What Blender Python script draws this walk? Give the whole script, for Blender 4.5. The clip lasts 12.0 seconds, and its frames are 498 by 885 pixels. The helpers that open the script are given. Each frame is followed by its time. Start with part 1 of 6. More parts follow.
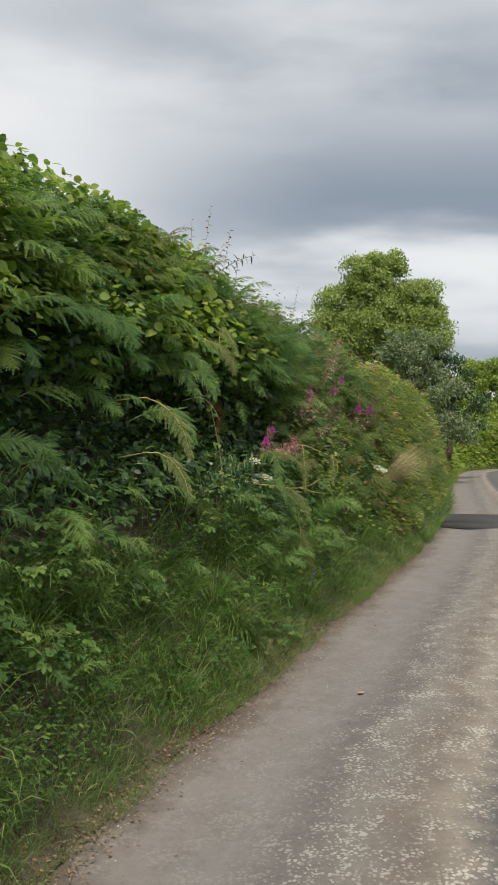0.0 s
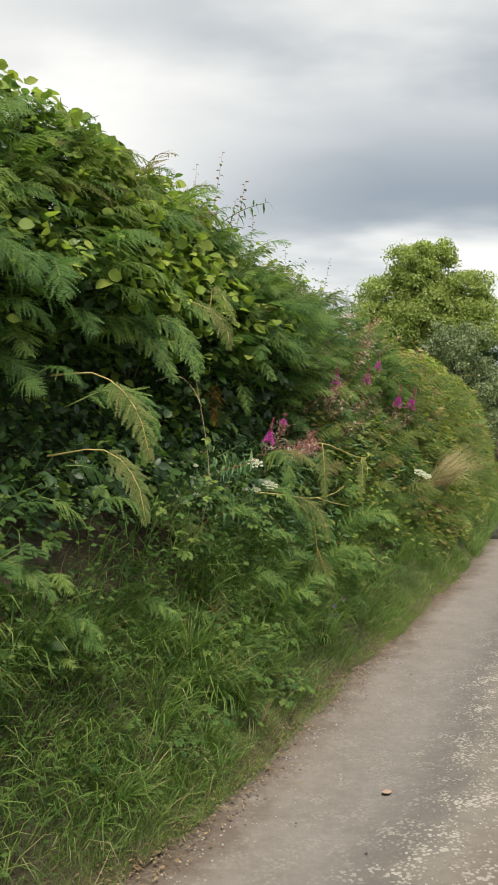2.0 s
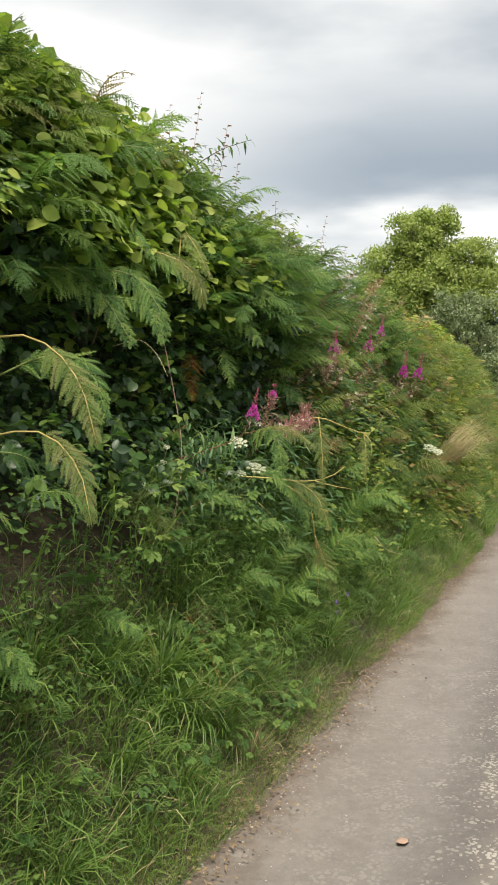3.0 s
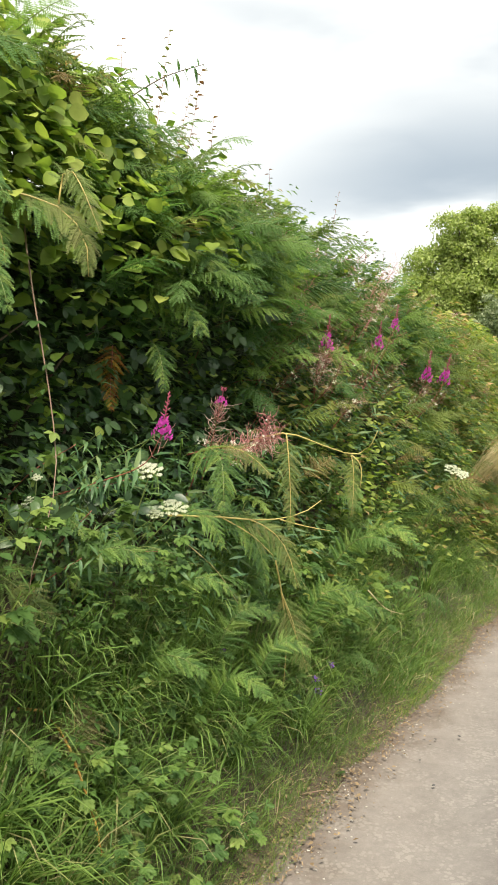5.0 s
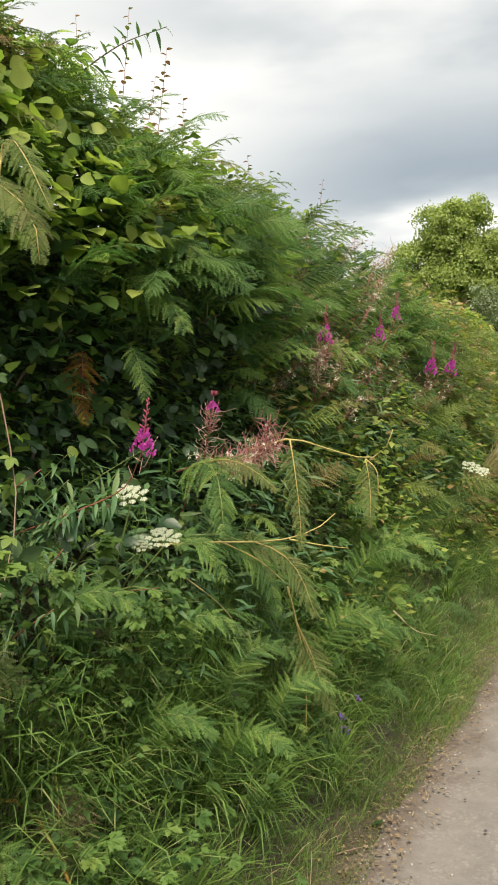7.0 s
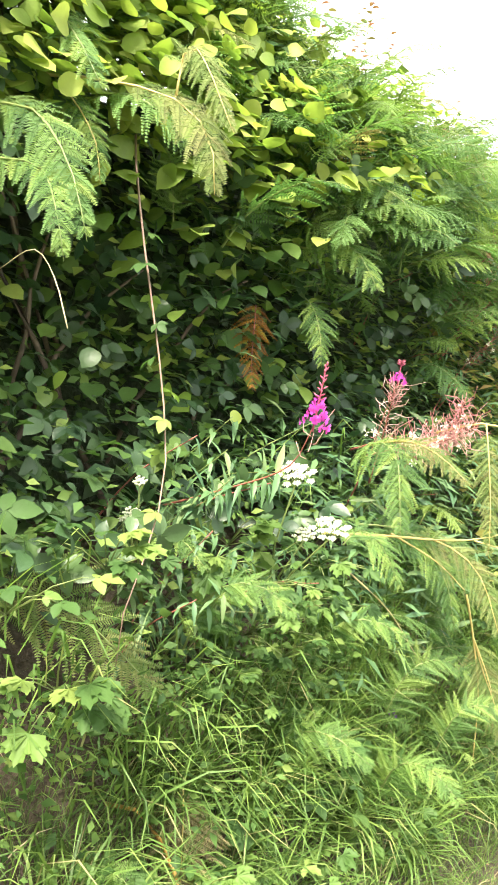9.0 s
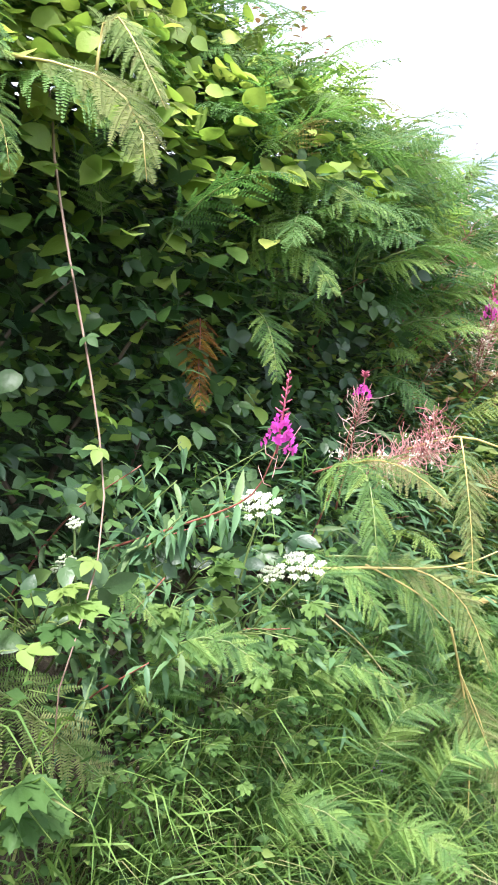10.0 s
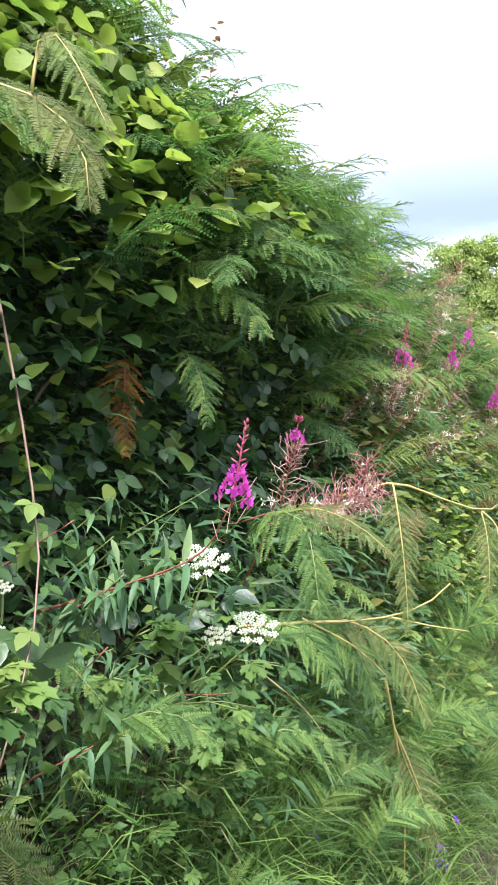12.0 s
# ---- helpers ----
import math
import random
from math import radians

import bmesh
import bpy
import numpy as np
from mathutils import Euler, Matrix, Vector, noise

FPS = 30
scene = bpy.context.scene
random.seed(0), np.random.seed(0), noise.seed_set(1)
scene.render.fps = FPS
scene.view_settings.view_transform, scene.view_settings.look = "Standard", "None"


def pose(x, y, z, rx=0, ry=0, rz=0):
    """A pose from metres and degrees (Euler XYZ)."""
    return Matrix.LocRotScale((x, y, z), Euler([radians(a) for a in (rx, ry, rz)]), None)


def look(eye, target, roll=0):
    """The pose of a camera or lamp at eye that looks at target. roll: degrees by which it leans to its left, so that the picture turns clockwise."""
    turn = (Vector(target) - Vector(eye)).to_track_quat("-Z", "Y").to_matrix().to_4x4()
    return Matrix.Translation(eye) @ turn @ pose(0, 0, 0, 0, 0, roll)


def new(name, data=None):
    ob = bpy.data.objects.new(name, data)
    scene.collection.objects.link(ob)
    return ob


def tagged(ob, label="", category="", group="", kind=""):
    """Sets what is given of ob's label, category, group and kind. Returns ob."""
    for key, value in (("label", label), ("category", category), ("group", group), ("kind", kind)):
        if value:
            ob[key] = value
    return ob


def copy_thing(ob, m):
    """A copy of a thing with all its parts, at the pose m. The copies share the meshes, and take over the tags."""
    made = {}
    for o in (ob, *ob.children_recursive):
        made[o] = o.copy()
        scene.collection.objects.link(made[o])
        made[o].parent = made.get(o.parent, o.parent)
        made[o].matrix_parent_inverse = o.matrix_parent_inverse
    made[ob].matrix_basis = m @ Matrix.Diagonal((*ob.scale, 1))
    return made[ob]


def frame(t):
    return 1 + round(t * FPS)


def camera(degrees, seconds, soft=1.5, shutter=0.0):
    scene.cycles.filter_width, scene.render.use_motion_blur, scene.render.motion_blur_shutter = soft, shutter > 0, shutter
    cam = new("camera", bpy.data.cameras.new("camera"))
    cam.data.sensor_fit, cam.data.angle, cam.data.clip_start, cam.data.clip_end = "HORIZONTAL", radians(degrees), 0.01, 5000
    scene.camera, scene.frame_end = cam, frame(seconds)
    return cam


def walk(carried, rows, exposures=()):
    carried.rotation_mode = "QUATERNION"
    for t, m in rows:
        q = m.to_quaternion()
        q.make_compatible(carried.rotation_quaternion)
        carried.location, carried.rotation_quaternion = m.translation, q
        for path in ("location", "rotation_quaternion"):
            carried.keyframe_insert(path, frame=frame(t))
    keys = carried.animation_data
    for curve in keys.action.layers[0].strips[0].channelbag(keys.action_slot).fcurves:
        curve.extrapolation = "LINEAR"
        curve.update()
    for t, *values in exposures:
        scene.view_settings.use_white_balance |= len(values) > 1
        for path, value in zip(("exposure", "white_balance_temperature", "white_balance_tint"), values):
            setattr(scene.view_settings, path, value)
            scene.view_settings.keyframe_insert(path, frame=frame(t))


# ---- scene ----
cam = camera(33.9, 12.0, 1.8)
EXPOSURES = [(0.0, 0.08, 6500, 10), (0.5, 0.3, 6650, 8), (2.7, 0.5, 6850, 9), (4.3, 1.1, 6950, 8), (4.6, 1.1, 6970, 8), (5.0, 1.0, 7000, 8), (5.5, 0.85, 7000, 8), (6.0, 0.52, 7050, 8), (6.7, 0.62, 7050, 8), (8.3, 1.4, 6900, 9),
             (8.7, 2.1, 6850, 10), (9.0, 2.4, 6800, 12), (9.5, 2.2, 6400, 14), (10.0, 1.98, 5800, 17), (10.5, 1.86, 5650, 20), (11.5, 1.36, 5700, 20), (12.0, 1.48, 5750, 17)]
PATH = [
    (0, (0.027, 0.004, 1.497), (0.023, 2.004, 1.501), -0.0),
    (0.5, (0.083, 0.306, 1.486), (-0.016, 2.304, 1.456), 1.6),
    (1, (0.118, 0.685, 1.499), (0.056, 2.683, 1.452), 1.0),
    (1.5, (0.205, 1.063, 1.488), (0.148, 3.062, 1.47), 0.4),
    (2, (0.258, 1.391, 1.503), (0.15, 3.388, 1.496), 1.2),
    (2.5, (0.268, 1.752, 1.5), (0.169, 3.749, 1.48), 0.9),
    (2.7, (0.293, 1.875, 1.49), (0.197, 3.873, 1.453), 0.3),
    (4.3, (0.503, 2.918, 1.499), (0.277, 4.903, 1.396), -0.6),
    (4.5, (0.573, 3.004, 1.494), (0.339, 4.989, 1.412), -0.3),
    (5, (0.678, 3.25, 1.526), (0.442, 5.235, 1.481), 0.2),
    (5.5, (0.646, 3.502, 1.537), (0.473, 5.494, 1.559), -3.1),
    (6, (0.637, 3.617, 1.522), (0.514, 5.613, 1.559), -4.0),
    (6.5, (0.621, 3.643, 1.521), (0.463, 5.637, 1.506), -3.5),
    (6.7, (0.621, 3.661, 1.52), (0.433, 5.652, 1.5), -3.6),
    (8.3, (0.544, 3.846, 1.533), (0.114, 5.798, 1.46), -0.9),
    (8.5, (0.546, 3.91, 1.536), (0.032, 5.841, 1.452), -0.2),
    (9, (0.522, 4.012, 1.532), (-0.097, 5.912, 1.44), 1.1),
    (9.5, (0.45, 4.182, 1.528), (-0.136, 6.094, 1.489), 0.9),
    (10, (0.433, 4.257, 1.516), (-0.063, 6.194, 1.494), -1.8),
    (10.5, (0.42, 4.188, 1.526), (-0.022, 6.139, 1.51), -4.4),
    (11, (0.376, 4.181, 1.538), (0.048, 6.154, 1.552), -4.6),
    (11.5, (0.249, 4.222, 1.541), (0.014, 6.208, 1.575), -3.2),
    (12, (0.296, 4.341, 1.541), (0.084, 6.329, 1.605), -2.0),
]
walk(cam, [(t, look(eye, target, roll)) for t, eye, target, roll in PATH], EXPOSURES)

SUN_ELEVATION, SUN_TURN, SUN_POWER, SKY_STRENGTH = 62.0, 172.0, 4.2, 0.08
CLOUD_SHIFT, CLOUD_GAIN = (0.0, -0.6, 0.0), (0.93, 0.935, 0.93)
# ---- light ----
world = bpy.data.worlds.new("overcast_sky")
scene.world = world
world.use_nodes = True


def sky_nodes():
    """A high grey cloud deck with darker rolls, thin blue towards the horizon, over a Nishita sky."""
    nt = world.node_tree
    nt.nodes.clear()
    N, link = nt.nodes.new, nt.links.new
    out, bg = N("ShaderNodeOutputWorld"), N("ShaderNodeBackground")
    sky = N("ShaderNodeTexSky")
    sky.sky_type, sky.sun_disc = "NISHITA", False
    sky.sun_elevation, sky.sun_rotation = radians(SUN_ELEVATION), radians(SUN_TURN)
    tc, sep = N("ShaderNodeTexCoord"), N("ShaderNodeSeparateXYZ")
    link(tc.outputs["Generated"], sep.inputs[0])

    def m(op, a, b=None, clamp=False):
        n = N("ShaderNodeMath")
        n.operation, n.use_clamp = op, clamp
        for i, v in enumerate((a, b)):
            if v is None:
                continue
            if isinstance(v, (int, float)):
                n.inputs[i].default_value = v
            else:
                link(v, n.inputs[i])
        return n.outputs[0]

    up = m("MAXIMUM", sep.outputs[2], 0.0)
    far = m("ADD", up, 0.16)
    comb = N("ShaderNodeCombineXYZ")
    link(m("DIVIDE", sep.outputs[0], far), comb.inputs[0])
    link(m("DIVIDE", sep.outputs[1], far), comb.inputs[1])
    mp = N("ShaderNodeMapping")
    mp.inputs["Location"].default_value = CLOUD_SHIFT
    mp.inputs["Rotation"].default_value = (0, 0, radians(-12))
    mp.inputs["Scale"].default_value = (0.62, 1.0, 1.0)
    link(comb.outputs[0], mp.inputs[0])
    big, fine = N("ShaderNodeTexNoise"), N("ShaderNodeTexNoise")
    big.inputs["Scale"].default_value, big.inputs["Detail"].default_value = 1.25, 3.0
    big.inputs["Roughness"].default_value, big.inputs["Distortion"].default_value = 0.42, 0.35
    fine.inputs["Scale"].default_value, fine.inputs["Detail"].default_value = 4.2, 4.0
    link(mp.outputs[0], big.inputs["Vector"])
    link(mp.outputs[0], fine.inputs["Vector"])
    body = m("ADD", m("MULTIPLY", big.outputs["Fac"], 0.42), m("MULTIPLY", fine.outputs["Fac"], 0.12))
    body = m("ADD", body, 0.285)
    warp = m("MULTIPLY", m("SUBTRACT", fine.outputs["Fac"], 0.5), 0.35)
    warp = m("ADD", warp, m("MULTIPLY", m("SUBTRACT", big.outputs["Fac"], 0.5), 0.9))
    side, deep = m("ADD", m("DIVIDE", sep.outputs[0], far), warp), m("ADD", m("DIVIDE", sep.outputs[1], far), warp)

    def roll(at, width, left, right, slope):
        """A long cloud roll lying across the way, between two places to the side."""
        d = m("DIVIDE", m("SUBTRACT", m("ADD", deep, m("MULTIPLY", side, slope)), at), width)
        bell = m("POWER", 2.718, m("MULTIPLY", m("MULTIPLY", d, d), -1.0))
        ends = m("MULTIPLY", m("MULTIPLY", m("SUBTRACT", side, left), 1.8, True), m("MULTIPLY", m("SUBTRACT", right, side), 1.8, True))
        return m("MULTIPLY", bell, ends)

    body = m("SUBTRACT", body, m("MULTIPLY", roll(2.10, 0.31, -0.42, 4.0, 0.10), 0.155))
    body = m("SUBTRACT", body, m("MULTIPLY", roll(1.42, 0.22, -0.75, 0.75, 0.0), 0.075))
    body = m("SUBTRACT", body, m("MULTIPLY", roll(3.6, 0.45, 0.2, 6.0, 0.0), 0.12))
    ramp = N("ShaderNodeValToRGB")
    stops = ((0.36, (0.27, 0.32, 0.385)), (0.45, (0.42, 0.465, 0.52)), (0.52, (0.68, 0.70, 0.73)), (0.60, (0.98, 0.98, 0.98)))
    while len(ramp.color_ramp.elements) < len(stops):
        ramp.color_ramp.elements.new(0.5)
    for e, (p, c) in zip(ramp.color_ramp.elements, stops):
        e.position, e.color = p, (*c, 1)
    ramp.color_ramp.interpolation = "B_SPLINE"
    link(body, ramp.inputs[0])
    gain = N("ShaderNodeMix")
    gain.data_type, gain.blend_type = "RGBA", "MULTIPLY"
    gain.inputs["Factor"].default_value = 1.0
    link(ramp.outputs[0], gain.inputs["A"])
    gain.inputs["B"].default_value = (*CLOUD_GAIN, 1)
    dim = N("ShaderNodeMix")
    dim.data_type, dim.blend_type = "RGBA", "MULTIPLY"
    dim.inputs["Factor"].default_value = 1.0
    link(sky.outputs[0], dim.inputs["A"])
    dim.inputs["B"].default_value = (SKY_STRENGTH,) * 3 + (1,)
    mix = N("ShaderNodeMix")
    mix.data_type = "RGBA"
    mix.inputs["Factor"].default_value = 0.88
    link(dim.outputs["Result"], mix.inputs["A"])
    link(gain.outputs["Result"], mix.inputs["B"])
    link(mix.outputs["Result"], bg.inputs[0])
    link(bg.outputs[0], out.inputs[0])


sky_nodes()
sun = new("sun", bpy.data.lights.new("sun", "SUN"))
sun.data.energy, sun.data.angle, sun.data.color = SUN_POWER, radians(14), (1.0, 0.94, 0.82)
sun_from = Vector((math.sin(radians(SUN_TURN)) * math.cos(radians(SUN_ELEVATION)), math.cos(radians(SUN_TURN)) * math.cos(radians(SUN_ELEVATION)), math.sin(radians(SUN_ELEVATION))))
sun.matrix_world = look(sun_from * 60, (0, 0, 0))


# ---- materials ----
def node_material(name):
    mat = bpy.data.materials.new(name)
    mat.use_nodes = True
    nt = mat.node_tree
    nt.nodes.clear()
    return mat, nt.nodes.new, nt.links.new


def set_ramp(node, stops):
    while len(node.color_ramp.elements) < len(stops):
        node.color_ramp.elements.new(0.5)
    for e, (p, c) in zip(node.color_ramp.elements, stops):
        e.position, e.color = p, (*c, 1)


def math_node(N, link, op, a, b, clamp=False):
    n = N("ShaderNodeMath")
    n.operation, n.use_clamp = op, clamp
    for i, v in enumerate((a, b)):
        if isinstance(v, (int, float)):
            n.inputs[i].default_value = v
        else:
            link(v, n.inputs[i])
    return n.outputs[0]


def noise_node(N, link, scale, detail=3.0, rough=0.5, vector=None, coord="Object"):
    n = N("ShaderNodeTexNoise")
    n.inputs["Scale"].default_value, n.inputs["Detail"].default_value, n.inputs["Roughness"].default_value = scale, detail, rough
    if vector is None:
        vector = N("ShaderNodeNewGeometry").outputs["Position"]
    link(vector, n.inputs["Vector"])
    return n.outputs["Fac"]


def leaf_material(name, stops, rough=0.5, glow=0.35, spots=0.25, gloss=0.35):
    """Leaf: colour by plant (tone and object), blotched, thin enough to pass light."""
    mat, N, link = node_material(name)
    out, bsdf, thin, mixer = N("ShaderNodeOutputMaterial"), N("ShaderNodeBsdfPrincipled"), N("ShaderNodeBsdfTranslucent"), N("ShaderNodeMixShader")
    att, info = N("ShaderNodeAttribute"), N("ShaderNodeObjectInfo")
    att.attribute_name = "tone"
    pick = math_node(N, link, "FRACT", math_node(N, link, "ADD", att.outputs["Fac"], info.outputs["Random"]), 0.0)
    ramp = N("ShaderNodeValToRGB")
    set_ramp(ramp, stops)
    link(pick, ramp.inputs[0])
    blot = noise_node(N, link, 55.0, 3.0)
    wide = noise_node(N, link, 2.3, 2.0)
    vary = math_node(N, link, "ADD", math_node(N, link, "MULTIPLY", blot, spots), math_node(N, link, "MULTIPLY", wide, 0.7))
    vary = math_node(N, link, "ADD", vary, 1.0 - spots / 2 - 0.35)
    tint = N("ShaderNodeMix")
    tint.data_type, tint.blend_type = "RGBA", "MULTIPLY"
    tint.inputs["Factor"].default_value = 1.0
    link(ramp.outputs[0], tint.inputs["A"])
    link(vary, tint.inputs["B"])
    colour = tint.outputs["Result"]
    link(colour, bsdf.inputs["Base Color"])
    bsdf.inputs["Roughness"].default_value = rough
    bsdf.inputs["Specular IOR Level"].default_value = gloss
    bump = N("ShaderNodeBump")
    bump.inputs["Strength"].default_value, bump.inputs["Distance"].default_value = 0.25, 0.004
    link(noise_node(N, link, 140.0, 2.0), bump.inputs["Height"])
    link(bump.outputs[0], bsdf.inputs["Normal"])
    warm = N("ShaderNodeMix")
    warm.data_type, warm.blend_type = "RGBA", "MULTIPLY"
    warm.inputs["Factor"].default_value = 1.0
    link(colour, warm.inputs["A"])
    warm.inputs["B"].default_value = (1.25, 1.4, 0.85, 1)
    link(warm.outputs["Result"], thin.inputs["Color"])
    mixer.inputs[0].default_value = glow
    link(bsdf.outputs[0], mixer.inputs[1])
    link(thin.outputs[0], mixer.inputs[2])
    link(mixer.outputs[0], out.inputs[0])
    return mat


def plain_material(name, stops, scale, rough=0.8, fine=60.0, bump=0.3, depth=0.01, metal=0.0):
    """Two scales of noise through a colour ramp, with relief."""
    mat, N, link = node_material(name)
    out, bsdf, ramp = N("ShaderNodeOutputMaterial"), N("ShaderNodeBsdfPrincipled"), N("ShaderNodeValToRGB")
    set_ramp(ramp, stops)
    a, b = noise_node(N, link, scale, 4.0), noise_node(N, link, fine, 4.0, 0.6)
    link(math_node(N, link, "ADD", math_node(N, link, "MULTIPLY", a, 0.6), math_node(N, link, "MULTIPLY", b, 0.4)), ramp.inputs[0])
    link(ramp.outputs[0], bsdf.inputs["Base Color"])
    bsdf.inputs["Roughness"].default_value, bsdf.inputs["Metallic"].default_value = rough, metal
    bmp = N("ShaderNodeBump")
    bmp.inputs["Strength"].default_value, bmp.inputs["Distance"].default_value = bump, depth
    link(b, bmp.inputs["Height"])
    link(bmp.outputs[0], bsdf.inputs["Normal"])
    link(bsdf.outputs[0], out.inputs[0])
    return mat


def road_material():
    """Worn lane: smooth tan wheel track, loose pale chippings between the tracks, dark old asphalt. Runs by the strip's own UV (across, along)."""
    mat, N, link = node_material("lane_surface")
    out, bsdf = N("ShaderNodeOutputMaterial"), N("ShaderNodeBsdfPrincipled")
    uv, sep = N("ShaderNodeUVMap"), N("ShaderNodeSeparateXYZ")
    uv.uv_map = "across"
    link(uv.outputs[0], sep.inputs[0])
    wob = noise_node(N, link, 1.3, 3.0)
    rag = noise_node(N, link, 9.0, 4.0, 0.65)
    across = math_node(N, link, "ADD", sep.outputs[0], math_node(N, link, "MULTIPLY", math_node(N, link, "SUBTRACT", wob, 0.5), 0.35))
    across = math_node(N, link, "ADD", across, math_node(N, link, "MULTIPLY", math_node(N, link, "SUBTRACT", rag, 0.5), 0.30))
    zones = N("ShaderNodeValToRGB")
    set_ramp(zones, ((0.0, (0.085, 0.065, 0.05)), (0.035, (0.115, 0.092, 0.078)), (0.085, (0.168, 0.15, 0.14)), (0.20, (0.162, 0.149, 0.143)), (0.27, (0.118, 0.107, 0.104)),
                     (0.335, (0.16, 0.146, 0.132)), (0.40, (0.135, 0.114, 0.10)), (0.46, (0.20, 0.175, 0.148)), (0.52, (0.078, 0.076, 0.078)), (0.9, (0.11, 0.104, 0.10))))
    link(math_node(N, link, "DIVIDE", across, 3.0), zones.inputs[0])
    grain, grit = noise_node(N, link, 160.0, 4.0, 0.7), noise_node(N, link, 28.0, 4.0, 0.6)
    blot = noise_node(N, link, 2.6, 4.0, 0.6)
    vary = math_node(N, link, "ADD", math_node(N, link, "MULTIPLY", grain, 0.55), math_node(N, link, "MULTIPLY", grit, 0.45))
    vary = math_node(N, link, "ADD", vary, math_node(N, link, "MULTIPLY", blot, 0.5))
    vary = math_node(N, link, "ADD", vary, 0.26)
    mul = N("ShaderNodeMix")
    mul.data_type, mul.blend_type = "RGBA", "MULTIPLY"
    mul.inputs["Factor"].default_value = 1.0
    link(zones.outputs[0], mul.inputs["A"])
    link(vary, mul.inputs["B"])
    # worn pale aggregate in broken clusters along the crown
    belt = N("ShaderNodeValToRGB")
    set_ramp(belt, ((0.0, (0.12,) * 3), (0.22, (0.2,) * 3), (0.30, (0.75,) * 3), (0.37, (0.55,) * 3), (0.41, (0.55,) * 3), (0.47, (1.0,) * 3), (0.53, (0.1,) * 3), (1.0, (0.3,) * 3)))
    link(math_node(N, link, "DIVIDE", across, 3.0), belt.inputs[0])
    chip = N("ShaderNodeTexVoronoi")
    chip.inputs["Scale"].default_value = 52.0
    link(N("ShaderNodeNewGeometry").outputs["Position"], chip.inputs["Vector"])
    clus = noise_node(N, link, 6.5, 4.0, 0.7)
    near_chip = math_node(N, link, "LESS_THAN", chip.outputs["Distance"], math_node(N, link, "MULTIPLY", clus, 0.75))
    some = math_node(N, link, "MULTIPLY", math_node(N, link, "SUBTRACT", clus, 0.43, True), 6.0, True)
    shown = math_node(N, link, "MULTIPLY", math_node(N, link, "MULTIPLY", near_chip, some), belt.outputs[0], True)
    chips = N("ShaderNodeMix")
    chips.data_type = "RGBA"
    link(shown, chips.inputs["Factor"])
    link(mul.outputs["Result"], chips.inputs["A"])
    chips.inputs["B"].default_value = (0.38, 0.36, 0.325, 1)
    link(chips.outputs["Result"], bsdf.inputs["Base Color"])
    bsdf.inputs["Roughness"].default_value = 0.85
    bsdf.inputs["Specular IOR Level"].default_value = 0.25
    bmp = N("ShaderNodeBump")
    bmp.inputs["Strength"].default_value, bmp.inputs["Distance"].default_value = 0.45, 0.006
    link(math_node(N, link, "ADD", grain, grit), bmp.inputs["Height"])
    link(bmp.outputs[0], bsdf.inputs["Normal"])
    link(bsdf.outputs[0], out.inputs[0])
    return mat


FERN = leaf_material("bracken_green", ((0.0, (0.062, 0.132, 0.040)), (0.35, (0.110, 0.205, 0.060)), (0.7, (0.165, 0.27, 0.075)), (1.0, (0.24, 0.335, 0.09))), 0.58, 0.42, gloss=0.26)
FERN_PALE = leaf_material("bracken_yellowing", ((0.0, (0.11, 0.165, 0.05)), (0.5, (0.16, 0.205, 0.07)), (1.0, (0.20, 0.205, 0.085))), 0.7, 0.3, gloss=0.12)
FERN_YELLOW = leaf_material("bracken_yellow_green", ((0.0, (0.09, 0.15, 0.038)), (0.5, (0.155, 0.225, 0.055)), (0.85, (0.21, 0.26, 0.07)), (1.0, (0.30, 0.20, 0.10))), 0.55, 0.4)
FERN_RUST = leaf_material("bracken_rust", ((0.0, (0.16, 0.06, 0.015)), (0.6, (0.28, 0.12, 0.02)), (1.0, (0.34, 0.22, 0.03))), 0.7, 0.25)
FERN_DRY = leaf_material("bracken_dry", ((0.0, (0.19, 0.17, 0.08)), (1.0, (0.27, 0.23, 0.12))), 0.75, 0.2)
HAZEL = leaf_material("hazel_leaf", ((0.0, (0.045, 0.095, 0.028)), (0.4, (0.085, 0.16, 0.038)), (0.72, (0.175, 0.26, 0.05)), (1.0, (0.27, 0.33, 0.075))), 0.42, 0.35, gloss=0.45)
HERB = leaf_material("herb_leaf", ((0.0, (0.036, 0.08, 0.022)), (0.5, (0.068, 0.132, 0.032)), (0.85, (0.115, 0.19, 0.044)), (1.0, (0.165, 0.225, 0.058))), 0.58, 0.34, gloss=0.22)
# dark tree leaves; also carries painted shade for leaves deep in the hedge
DARK = leaf_material("dark_and_shaded_leaf", ((0.0, (0.022, 0.052, 0.024)), (0.6, (0.038, 0.08, 0.030)), (1.0, (0.065, 0.12, 0.038))), 0.42, 0.25, gloss=0.45)
WILLOWHERB = leaf_material("willowherb_leaf", ((0.0, (0.055, 0.125, 0.058)), (0.7, (0.095, 0.18, 0.07)), (1.0, (0.13, 0.19, 0.075))), 0.5, 0.3)
FAR_LEAF = leaf_material("far_hedge_leaf", ((0.0, (0.08, 0.13, 0.032)), (0.4, (0.17, 0.225, 0.05)), (0.75, (0.27, 0.29, 0.07)), (1.0, (0.38, 0.22, 0.12))), 0.55, 0.38)
OAK_LEAF = leaf_material("oak_leaf", ((0.0, (0.18, 0.235, 0.07)), (0.6, (0.27, 0.325, 0.10)), (1.0, (0.34, 0.38, 0.13))), 0.5, 0.42)
